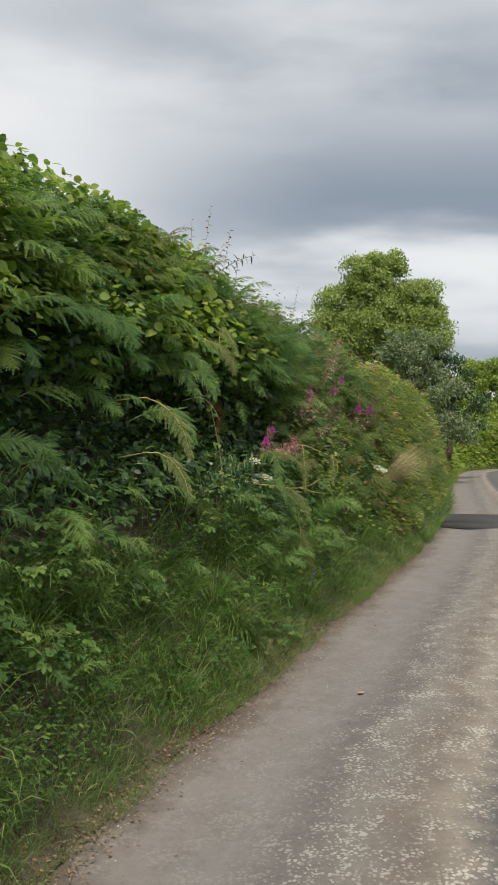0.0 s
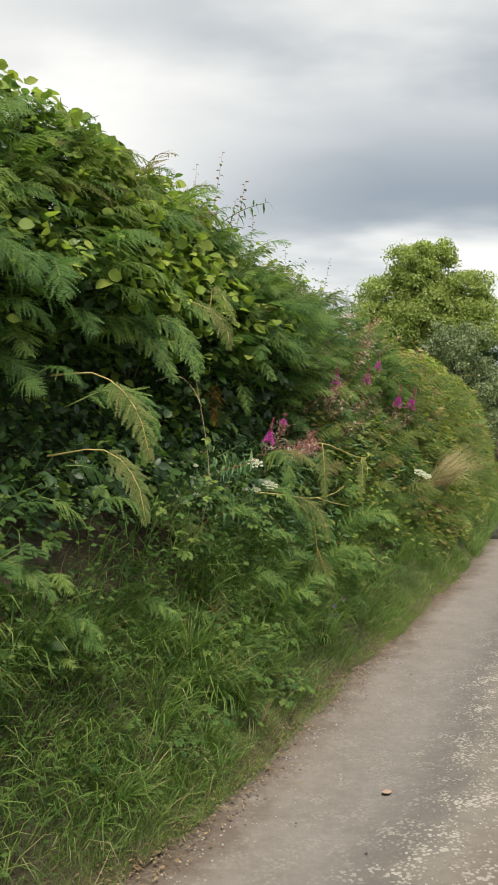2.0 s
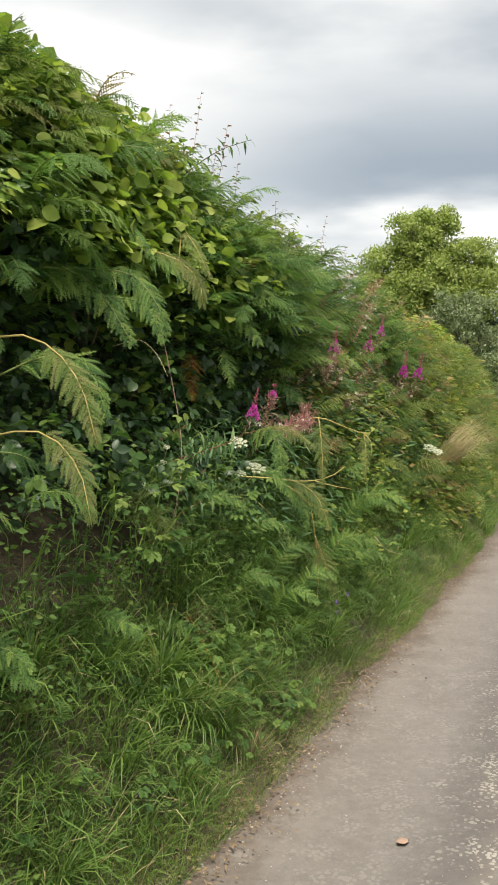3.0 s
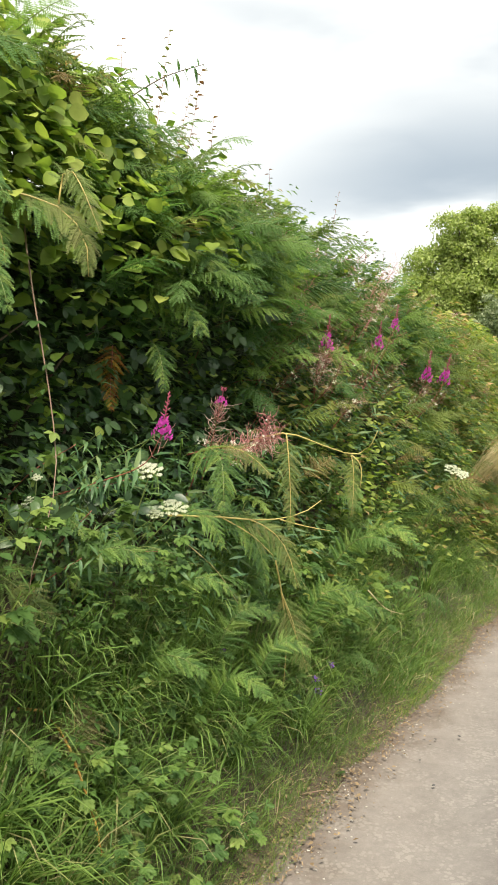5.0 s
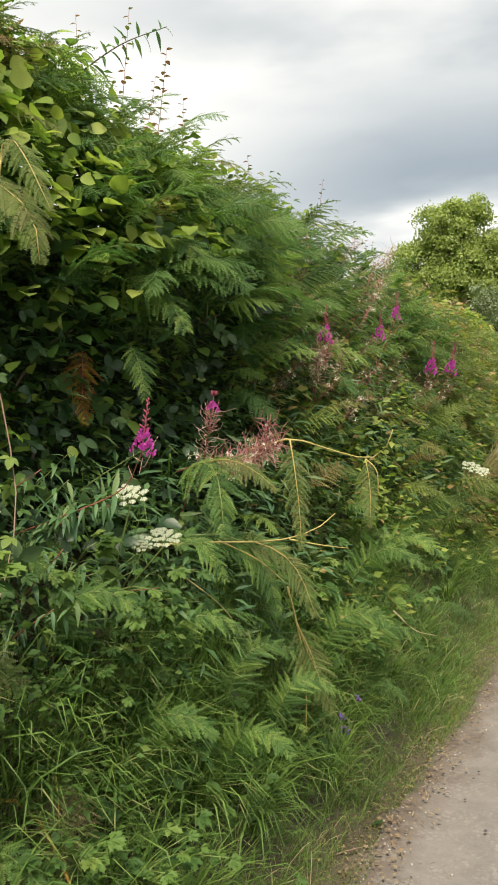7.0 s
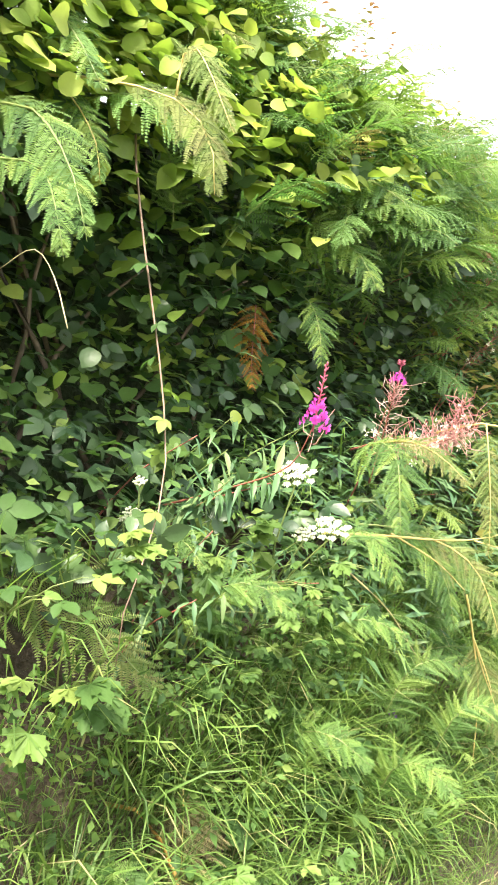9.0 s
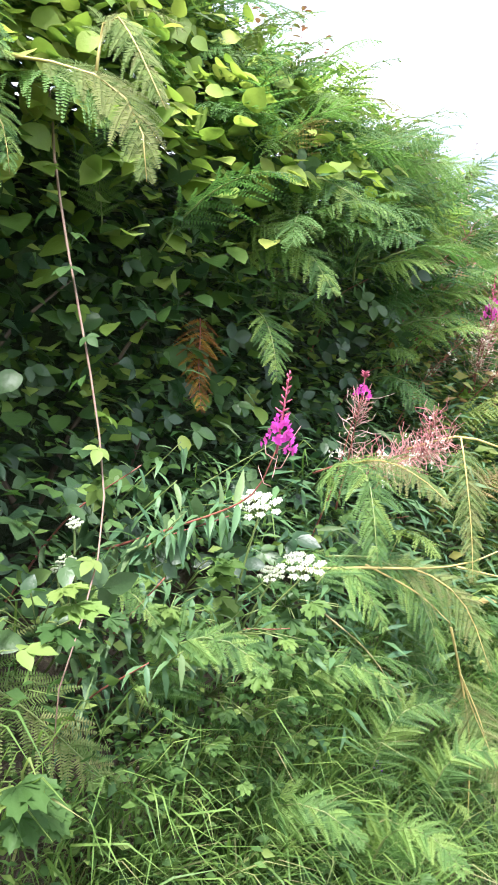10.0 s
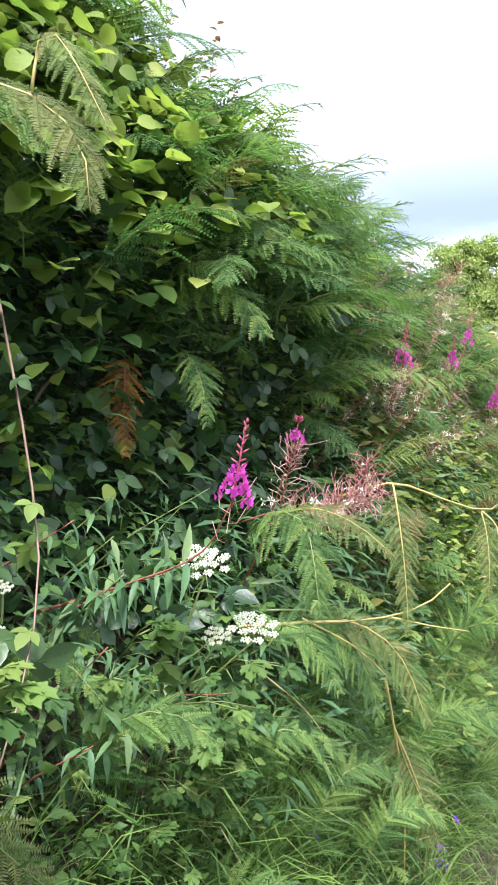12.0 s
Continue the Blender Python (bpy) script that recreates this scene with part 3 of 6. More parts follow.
field = tagged(new("ground_field", strip_mesh("ground_field", np.concatenate((near_s, far_s)), field_v,
               lambda S, V: bank_height(V) + 0.05 + 0.03 * np.sin(S * 3 + V * 5) - 0.15 * (V > 9.2), FIELD)),
               "rough green pasture on top of the bank", "field", kind="structure")
right_v = np.array((-3.0, -3.1, -3.5, -4.5, -7.0, -9.0))
verge_right = tagged(new("ground_verge", strip_mesh("ground_verge", np.concatenate((near_s, far_s)), right_v,
                     lambda S, V: np.interp(-V, (3.0, 3.1, 3.5, 9.0), (-0.03, 0.02, 0.06, -0.1)), FIELD)),
                     "low green grass verge along the open side of the lane", "verge", kind="structure")


def tar_patch():
    s0 = s_at(14.7)
    sh = Shape()
    outline = [(0.05, 0.02), (1.1, -0.1), (2.4, 0.05), (2.5, -1.3), (2.35, -2.95), (1.0, -3.0), (0.0, -2.9), (-0.1, -1.4)]
    P = [lane_point(s0 + a, b) for a, b in outline]
    top = [(p[0], p[1], 0.052) for p in P]
    low = [(p[0], p[1], -0.01) for p in P]
    n = len(P)
    sh.add(top + low, [tuple(range(n - 1, -1, -1))] + [(i, (i + 1) % n, n + (i + 1) % n, n + i) for i in range(n)])
    tagged(new("tar_patch", shape_mesh("tar_patch", sh, TAR)), "dark rectangular tar repair across the worn lane", "road patch")


tar_patch()


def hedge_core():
    """A near-black sheet closed behind the leaves; its colour stands for inner shade."""
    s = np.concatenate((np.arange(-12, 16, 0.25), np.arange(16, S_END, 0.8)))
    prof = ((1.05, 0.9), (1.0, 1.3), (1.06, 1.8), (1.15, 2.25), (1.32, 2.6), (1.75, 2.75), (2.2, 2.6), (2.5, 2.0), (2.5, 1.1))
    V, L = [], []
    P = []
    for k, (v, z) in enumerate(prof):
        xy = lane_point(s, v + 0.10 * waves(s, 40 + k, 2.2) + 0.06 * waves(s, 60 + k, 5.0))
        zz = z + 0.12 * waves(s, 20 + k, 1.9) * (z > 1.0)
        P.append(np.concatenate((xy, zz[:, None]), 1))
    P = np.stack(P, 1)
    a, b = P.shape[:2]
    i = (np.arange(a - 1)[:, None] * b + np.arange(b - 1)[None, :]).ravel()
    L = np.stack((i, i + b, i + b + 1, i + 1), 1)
    me = mesh_data("hedge_shade_core", P.reshape(-1, 3), L.ravel(), np.full(len(L), 4), SHADE_CORE)
    tagged(new("hedge_shade_core", me), "near-black sheet standing in for shade inside the hedge", "hedge", kind="stuff")


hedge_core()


# ---- leaves of the bank and hedge ----
def face_scatter(name, label, category, count, s_range, z_range, shapes, mat, size, inward=(0.0, 0.25), out_tilt=(0.2, 1.0), bias=None, droop=0.5, patch=None):
    """Leaves spread over the leafy face; they lean out over the lane and up to the light."""
    s = rng.uniform(*s_range, count)
    if bias is not None:
        s = s_range[0] + (s_range[1] - s_range[0]) * rng.uniform(0, 1, count) ** bias
    top = hedge_top(s)
    z = rng.uniform(z_range[0], z_range[1], count)
    z = np.where(z > top, z - rng.uniform(0.1, 1.2, count), z)
    if patch is not None:  # grow in patches
        keep = waves(s + 2.2 * z, patch[0], patch[1]) + waves(2.5 * z - s, patch[0] + 50, patch[1]) + rng.normal(0, 0.35, count) > patch[2]
        s, z = s[keep], z[keep]
        count = len(s)
    v = face_depth(s, z) + rng.uniform(inward[0], inward[1], count)
    z = np.maximum(z, bank_height(v) + 0.02)
    xy = lane_point(s, v)
    P = np.concatenate((xy, z[:, None]), 1)
    along, out = lane_frame(s)
    a = rng.uniform(-1.2, 1.2, count)
    tip = out * np.cos(a)[:, None] + along * np.sin(a)[:, None] + np.array((0, 0, 1.0)) * rng.uniform(-droop, 0.45, count)[:, None]
    up = rng.uniform(out_tilt[0], out_tilt[1], count)
    nrm = out * (1 - 0.6 * up)[:, None] + np.array((0, 0, 1.0)) * (0.35 + up)[:, None] + rng.normal(0, 0.35, (count, 3))
    M = placements(P, tip, nrm, rng.uniform(size[0], size[1], count))
    which = rng.integers(0, len(shapes), count)
    me = laid_out(name, shapes, which, M, rng.uniform(0, 1, count), mat)
    return tagged(new(name, me), label, category, kind="stuff")


face_scatter("hedge_leaves", "mixed green hedge leaves farther back along the lane", "leaves", 15000, (s_at(-11), s_at(1.6)), (0.1, 3.1), [SMALL], HAZEL, (0.10, 0.18), (0.0, 0.6))
LANCE_LOW = outline_leaf([(0.0, 0.01), (0.4, 0.09), (1.0, 0.004)], 0.3, 0.3)
near, mid = (s_at(1.2), s_at(11.0)), (s_at(10.5), s_at(20.0))
# inner leaves are a darker green than the face, shade put into colour
face_scatter("hedge_leaves", "glossy hedge leaves packed deep inside the bank, darkened for shade", "leaves", 21000, near, (1.1, 3.2), [OVAL_LOW], DARK, (0.045, 0.085), (0.14, 0.95))
face_scatter("hedge_leaves", "mid-green hedge leaves along the top and face", "leaves", 20000, near, (1.6, 3.35), [OVAL_LOW, SMALL], HAZEL, (0.03, 0.07), (0.0, 0.6), patch=(11, 1.8, -0.6))
face_scatter("hedge_leaves", "light green hazel and hedge leaves along the crest", "leaves", 9000, (s_at(3.2), s_at(6.6)), (2.2, 3.3), [OVAL], HAZEL, (0.045, 0.08), (0.0, 0.65))
# lighter copies of the crest leaves, with sunlight put into their colour
face_scatter("hedge_leaves", "hedge crest leaves with sunlight painted in as yellow-green", "leaves", 5200, (s_at(2.4), s_at(5.4)), (2.15, 3.1), [OVAL] + ROUND[:2], LIME, (0.035, 0.07), (-0.08, 0.25), (-0.2, 0.7), patch=(17, 1.9, -0.5))
face_scatter("hedge_leaves", "broad dull green leaves crowded in the hollow of the hedge", "leaves", 2200, (s_at(4.3), s_at(7.0)), (1.5, 2.5), ROUND + [OVAL], HERB, (0.025, 0.052), (0.10, 0.5), (-0.4, 0.5), patch=(18, 2.1, -0.5))
# hazel leaves again in lime, so the hedge top is painted as lit
face_scatter("hedge_leaves", "hazel leaves along the hedge top, sunlight painted as pale yellow-green", "leaves", 1500, (s_at(4.9), s_at(6.7)), (2.15, 3.0), ROUND, LIME, (0.04, 0.07), (-0.08, 0.2), (0.0, 0.8))
# farther bank painted as lit: a lighter leaf colour mixed over its face
face_scatter("hedge_leaves", "leaves over the farther bank with light painted as yellow-green", "leaves", 9000, (s_at(7.6), s_at(20.0)), (0.7, 2.9), [OVAL_LOW, SMALL], LIME, (0.03, 0.07), (-0.06, 0.25), patch=(15, 1.3, -0.1))
# bramble leaves of the hollow: darker than on the bank, to paint its shade
face_scatter("bramble_leaves", "three-part bramble leaves in the hedge hollow, darkened for its shade", "leaves", 1500, (s_at(3.0), s_at(7.0)), (1.2, 2.3), TRIPLE, DARK, (0.06, 0.11), (0.0, 0.35), (-0.4, 0.4))
face_scatter("herb_leaves", "dark green tangle of small leaves low on the bank", "leaves", 17000, (s_at(1.2), s_at(6.0)), (0.12, 1.0), [SMALL, LANCE_LOW, SMALL], HERB, (0.014, 0.034), (0.0, 0.16), (-0.3, 0.6), patch=(19, 2.3, -0.4))
face_scatter("hedge_leaves", "small fine leaves tangled over the lower bank", "leaves", 17000, near, (0.5, 1.75), [SMALL, OVAL_LOW], HERB, (0.018, 0.042), (0.03, 0.35), patch=(16, 2.0, -0.3))
face_scatter("bramble_leaves", "three-part bramble leaves over the lower bank", "leaves", 3600, near, (0.55, 1.5), TRIPLE, HERB, (0.05, 0.10), (0.02, 0.35), patch=(12, 2.1, 0.35))
face_scatter("herb_leaves", "lobed green herb leaves on the lower bank", "leaves", 3000, near, (0.3, 1.3), LOBED, HERB, (0.03, 0.065), (0.0, 0.25), patch=(13, 2.6, 0.5))
face_scatter("hedge_leaves", "mixed yellow-green hedge leaves along the farther bank", "leaves", 34000, mid, (0.25, 3.0), [OVAL_LOW, SMALL], FAR_LEAF, (0.05, 0.10), (-0.03, 0.5))
face_scatter("willowherb_leaves", "narrow willowherb leaves on the bank", "leaves", 15000, (s_at(6.0), s_at(12.0)), (0.8, 2.7), [LANCE_LOW], WILLOWHERB, (0.05, 0.11), (-0.05, 0.3), droop=0.5, patch=(14, 1.7, -0.3))
face_scatter("hedge_leaves", "yellow-green leaves mixed among willowherb on the bank", "leaves", 8000, (s_at(7.0), s_at(12.0)), (0.5, 2.9), [OVAL_LOW, SMALL], FAR_LEAF, (0.03, 0.07), (-0.05, 0.3), patch=(15, 1.6, -0.2))
far_range = (s_at(19.0), S_END)
face_scatter("far_hedge_leaves", "yellow-green hedge leaves beside the distant bend", "leaves", 40000, far_range, (0.3, 3.0), [SMALL], FAR_LEAF, (0.14, 0.30), (0.0, 0.7))


face_scatter("far_hedge_leaves", "lime green hedge leaves along the outside of the bend", "leaves", 16000, (s_at(40), S_END), (0.2, 3.0), [SMALL], LIME, (0.18, 0.34), (-0.15, 0.4))


# ---- grass ----
def blade(seed, bend, width=0.012, n=3):
    r = random.Random(seed)
    sh, pts = Shape(), []
    p, e = Vector((0, 0, 0)), radians(82)
    for i in range(n + 1):
        pts.append(p.copy())
        p = p + Vector((0, math.cos(e), math.sin(e))) / n
        e -= radians(bend) / n * r.uniform(0.7, 1.3)
    V, F = [], []
    for i, q in enumerate(pts[:-1]):
        w = width * (1 - (i / n) ** 2 * 0.75)
        V += [q - Vector((w, 0, 0)), q + Vector((w, 0, 0))]
    V.append(pts[-1])
    for i in range(n - 1):
        F.append((2 * i, 2 * i + 1, 2 * i + 3, 2 * i + 2))
    F.append((2 * n - 2, 2 * n - 1, 2 * n))
    return sh.add(V, F)


BLADES = [blade(k, b, w) for k, (b, w) in enumerate(((50, 0.009), (95, 0.0105), (130, 0.011), (160, 0.0105), (110, 0.007), (30, 0.007)))]


def grass_scatter(name, label, count, s_range, v_range, length, mat, shapes=BLADES, bias=1.0, drift=0.0):
    s = s_range[0] + (s_range[1] - s_range[0]) * rng.uniform(0, 1, count) ** bias
    v = rng.uniform(*v_range, count)
    v = v + drift * waves(s, 78, 4.0)
    z = np.maximum(bank_height(v), 0.0)
    P = np.concatenate((lane_point(s, v), z[:, None]), 1)
    along, out = lane_frame(s)
    a = rng.normal(0, 1.3, count)
    flat = out * np.cos(a)[:, None] + along * np.sin(a)[:, None]
    M = np.zeros((count, 4, 4))
    size = rng.uniform(*length, count) * (0.75 + 0.35 * waves(s, 77, 3.0))
    upw = unit(np.array((0, 0, 1.0)) + out * rng.uniform(-0.2, 0.6, count)[:, None] + rng.normal(0, 0.28, (count, 3)))
    x = unit(np.cross(flat, upw))
    y = np.cross(upw, x)
    M[:, :3, 0], M[:, :3, 1], M[:, :3, 2], M[:, :3, 3], M[:, 3, 3] = x * size[:, None], y * size[:, None], upw * size[:, None], P, 1
    me = laid_out(name, shapes, rng.integers(0, len(shapes), count), M, rng.uniform(0, 1, count), mat)
    return tagged(new(name, me), label, "grass", kind="stuff")


grass_scatter("verge_grass", "short green grass along the edge of the lane", 38000, (s_at(1.0), s_at(13.0)), (-0.08, 0.2), (0.03, 0.10), GRASS, drift=0.05)
grass_scatter("verge_grass", "lime green young grass at the lane edge", 14000, (s_at(2.0), s_at(13.0)), (-0.05, 0.16), (0.03, 0.08), LIME, drift=0.05)
grass_scatter("bank_grass", "long arching grass on the lower bank", 38000, (s_at(1.0), s_at(12.0)), (0.04, 0.5), (0.08, 0.22), GRASS)
grass_scatter("dead_grass", "dry straw-coloured grass and litter under the green", 2200, (s_at(1.0), s_at(12.0)), (0.02, 0.6), (0.08, 0.26), GRASS_DRY)
grass_scatter("far_verge_grass", "green grass along the distant edge of the lane", 14000, (s_at(12.5), s_at(47)), (-0.05, 0.6), (0.15, 0.5), GRASS, bias=1.5)



def face_grass(count, s_range, z_range, length, label, patch):
    """Long blades that arch out of the bank's face and hang over."""
    s, z = rng.uniform(*s_range, count), rng.uniform(*z_range, count)
    keep = waves(s + z, patch[0], patch[1]) + waves(3 * z - s, patch[0] + 50, patch[1]) + rng.normal(0, 0.3, count) > patch[2]
    s, z = s[keep], z[keep]
    n = len(s)
    v = face_depth(s, z) + rng.uniform(0.03, 0.16, n)
    P = np.concatenate((lane_point(s, v), np.maximum(z - 0.12, bank_height(v))[:, None]), 1)
    along, out = lane_frame(s)
    a = rng.normal(0, 0.9, n)
    flat = out * np.cos(a)[:, None] + along * np.sin(a)[:, None]
    up = unit(np.array((0, 0, 1.0)) + flat * rng.uniform(0.0, 0.7, n)[:, None] + rng.normal(0, 0.15, (n, 3)))
    x = unit(np.cross(flat, up))
    size = rng.uniform(*length, n)
    M = np.zeros((n, 4, 4))
    M[:, :3, 0], M[:, :3, 1], M[:, :3, 2], M[:, :3, 3], M[:, 3, 3] = x * size[:, None], np.cross(up, x) * size[:, None], up * size[:, None], P, 1
    me = laid_out("bank_grass", BLADES[:5], rng.integers(0, 5, n), M, rng.uniform(0, 1, n), GRASS)
    tagged(new("bank_grass", me), label, "grass", kind="stuff")


face_grass(26000, (s_at(1.5), s_at(10.5)), (0.12, 1.05), (0.10, 0.30), "arching green grass hanging over the lower bank", (21, 1.9, -0.45))
face_grass(2500, (s_at(1.5), s_at(10.5)), (0.9, 1.5), (0.14, 0.32), "thin grass mixed into the herbs of the bank", (22, 1.9, 0.0))

grass_scatter("far_verge_grass", "lime green grass along the bend of the lane", 9000, (s_at(30), s_at(50) + 14), (-0.2, 0.9), (0.3, 0.6), LIME)

# ---- bracken ----
def frond_kind(seed, e0, e1, mat, width=0.62, bare=0.12, detail=1.0, hang=0.3, split=False, stem=GREEN_STEM, pairs=18, twist=0.0):
    """A frond as one thing: a stalk and its blade, or each pinna on its own."""
    stalk, blades, pts = frond_shapes(seed, e0, e1, width, bare, pairs, detail, hang, twist)
    root = new("bracken_frond")
    part("stalk", shape_mesh("stalk", stalk, stem, True), root, "thin stalk")
    if split:
        for b in blades:
            part("pinna", shape_mesh("pinna", b, mat), root)
    else:
        part("leaf_blade", shape_mesh("leaf_blade", merged(blades), mat), root)
    return root


PARK = pose(0, 0, -3)
FRONDS = [frond_kind(100 + k, e0, e1, FERN, w, b, 0.85, h, twist=tw) for k, (e0, e1, w, b, h, tw) in enumerate(
    ((55, -35, 0.62, 0.14, 0.35, 15), (40, -60, 0.66, 0.18, 0.5, -20), (65, -10, 0.58, 0.12, 0.25, 25), (25, -70, 0.6, 0.2, 0.6, 10), (60, -25, 0.55, 0.1, 0.3, -15), (15, -50, 0.68, 0.22, 0.45, -30)))]
LOW_FRONDS = [merged([f[0]] + f[1]) for f in (frond_shapes(140 + k, e0, e1, 0.62, 0.12, 14, 0.5, 0.35) for k, (e0, e1) in enumerate(((55, -35), (35, -60), (60, -20), (20, -60))))]
FAR_FRONDS = [merged([f[0]] + f[1]) for f in (frond_shapes(160 + k, e0, e1, 0.62, 0.12, 11, 0.32, 0.35) for k, (e0, e1) in enumerate(((55, -35), (35, -60), (60, -20), (20, -60))))]
taken = set()


def frond_pose(P, heading, tilt, lean, size):
    """Place a frond: heading in degrees clockwise from +y, tilt up, lean sideways."""
    return pose(P[0], P[1], P[2], tilt, lean, -heading) @ Matrix.Scale(size, 4)


def place_frond(kind, m, label, category="fern", group="bracken along the bank"):
    root = kind
    if id(kind) in taken:
        root = copy_thing(kind, m)
    else:
        taken.add(id(kind))
    root.matrix_basis = m
    return tagged(root, label, category, group)


def bracken_bank():
    r = random.Random(5)
    road_heading = 110
    # overhang: fronds spill out of the upper hedge
    hazel_span = (s_at(5.05), s_at(6.15))
    for k in range(185):
        s = r.uniform(s_at(2.6), s_at(8.0))
        top = float(hedge_top(s))
        z = r.uniform(1.75, top - 0.05)
        if 4.6 < s < 7.2 and z < 2.0:
            z += 0.45
        if hazel_span[0] < s < hazel_span[1] and z < 2.62 and r.random() < 0.8:
            s = r.uniform(s_at(6.2), s_at(7.6)) if r.random() < 0.6 else r.uniform(s_at(2.0), s_at(4.9))
            z = min(z, float(hedge_top(s)))
        v = float(face_depth(s, z)) + r.uniform(0.0, 0.25)
        xy = lane_point(s, v)
        kind = FRONDS[r.choice((0, 1, 1, 2, 3, 3, 5))] if z < top - 0.35 else FRONDS[r.choice((0, 1, 4, 5, 3))]
        size = r.uniform(0.28, 0.52)
        place_frond(kind, frond_pose((xy[0], xy[1], z - 0.10), road_heading + r.gauss(0, 48), r.uniform(-16, 10), r.uniform(-5, 50), size), "green bracken frond spilling out of the hedge top")
    # fronds that hang below the overhang
    for k in range(18):
        s, z = r.uniform(s_at(2.8), s_at(4.5)), r.uniform(1.1, 1.75)
        v = float(face_depth(s, z)) + r.uniform(-0.08, 0.1)
        xy = lane_point(s, min(v, 0.55))
        place_frond(FRONDS[r.choice((1, 3, 5, 3))], frond_pose((xy[0], xy[1], z), road_heading + r.gauss(0, 40), r.uniform(-25, 0), r.uniform(0, 50), r.uniform(0.2, 0.32)), "drooping green bracken frond under the overhang")
    # lower ferns
    for k in range(66):
        s = r.uniform(s_at(2.8), s_at(4.6)) if k % 3 == 0 else r.uniform(s_at(6.1), s_at(9.0))
        z = r.uniform(0.35, 1.25)
        v = float(face_depth(s, z)) + r.uniform(0.02, 0.15)
        xy = lane_point(s, v)
        kind = FRONDS[r.choice((0, 1, 3, 5, 0))]
        place_frond(kind, frond_pose((xy[0], xy[1], max(z, float(bank_height(v)))), road_heading + r.gauss(0, 38), r.uniform(-10, 12), r.uniform(-15, 15), r.uniform(0.16, 0.30)), "small green fern growing low on the bank")


bracken_bank()


def frond_scatter(count, s_range, z_range, size, label, mat=FERN, kinds=LOW_FRONDS):
    s = rng.uniform(*s_range, count)
    z = rng.uniform(*z_range, count)
    v = face_depth(s, z) + rng.uniform(0.0, 0.35, count)
    P = np.concatenate((lane_point(s, v), z[:, None]), 1)
    along, out = lane_frame(s)
    a = rng.normal(0, 0.7, count)
    tip = out * np.cos(a)[:, None] + along * np.sin(a)[:, None]
    M = placements(P, tip, np.array((0, 0, 1.0)) + 0.2 * out - 0.45 * along + rng.normal(0, 0.25, (count, 3)), rng.uniform(*size, count))
    me = laid_out("bracken_mass", kinds, rng.integers(0, len(kinds), count), M, rng.uniform(0, 1, count), mat)
    tagged(new("bracken_mass", me), label, "bracken", kind="stuff")


frond_scatter(170, (s_at(1.0), s_at(5.0)), (1.8, 2.78), (0.22, 0.4), "dense green bracken filling the hedge top")
frond_scatter(120, (s_at(2.2), s_at(5.2)), (2.2, 2.85), (0.2, 0.34), "light green bracken among the leaves of the hedge top", FERN_YELLOW)
frond_scatter(120, (s_at(4.6), s_at(6.5)), (2.5, 2.9), (0.22, 0.4), "light green bracken along the crest of the hedge", FERN_YELLOW)
frond_scatter(150, (s_at(6.3), s_at(8.6)), (2.1, 2.8), (0.22, 0.4), "light green bracken along the lower crest of the hedge", FERN_YELLOW)
frond_scatter(230, (s_at(6.1), s_at(10.0)), (1.9, 2.6), (0.25, 0.45), "dense green bracken filling the hedge top")
frond_scatter(170, (s_at(7.2), s_at(12.0)), (0.7, 2.6), (0.25, 0.42), "yellow-green bracken mixed into the herbs", FERN_YELLOW)
frond_scatter(620, (s_at(9.5), s_at(22.0)), (0.5, 2.5), (0.32, 0.55), "yellow-green bracken farther along the bank", FERN_YELLOW, FAR_FRONDS)


# ---- trees ----
def crown_mesh(name, seed, centres, leaf, mat, per):
    """Many small leaves in uneven clumps about the given centres (x, y, z, radius)."""
    r = np.random.default_rng(seed)
    Ps, Ns = [], []
    for x, y, z, rad in centres:
        n = int(per * rad * rad)
        d = unit(r.normal(0, 1, (n, 3)))
        d[:, 2] = np.where(d[:, 2] < -0.35, -d[:, 2], d[:, 2])
        q = rad * r.uniform(0.25, 1.25, n) ** 0.7
        Ps.append(np.array((x, y, z)) + d * q[:, None] * np.array((1, 1, 0.8)) + r.normal(0, 0.05 * rad, (n, 3)))
        Ns.append(d + r.normal(0, 0.5, (n, 3)) + np.array((0, 0, 0.5)))
    P, Nn = np.concatenate(Ps), np.concatenate(Ns)
    M = placements(P, r.normal(0, 1, P.shape) + np.array((0, 0, -0.3)), Nn, r.uniform(leaf * 0.6, leaf * 1.25, len(P)))
    return laid_out(name, [SMALL], np.zeros(len(P), int), M, r.uniform(0, 1, len(P)), mat)


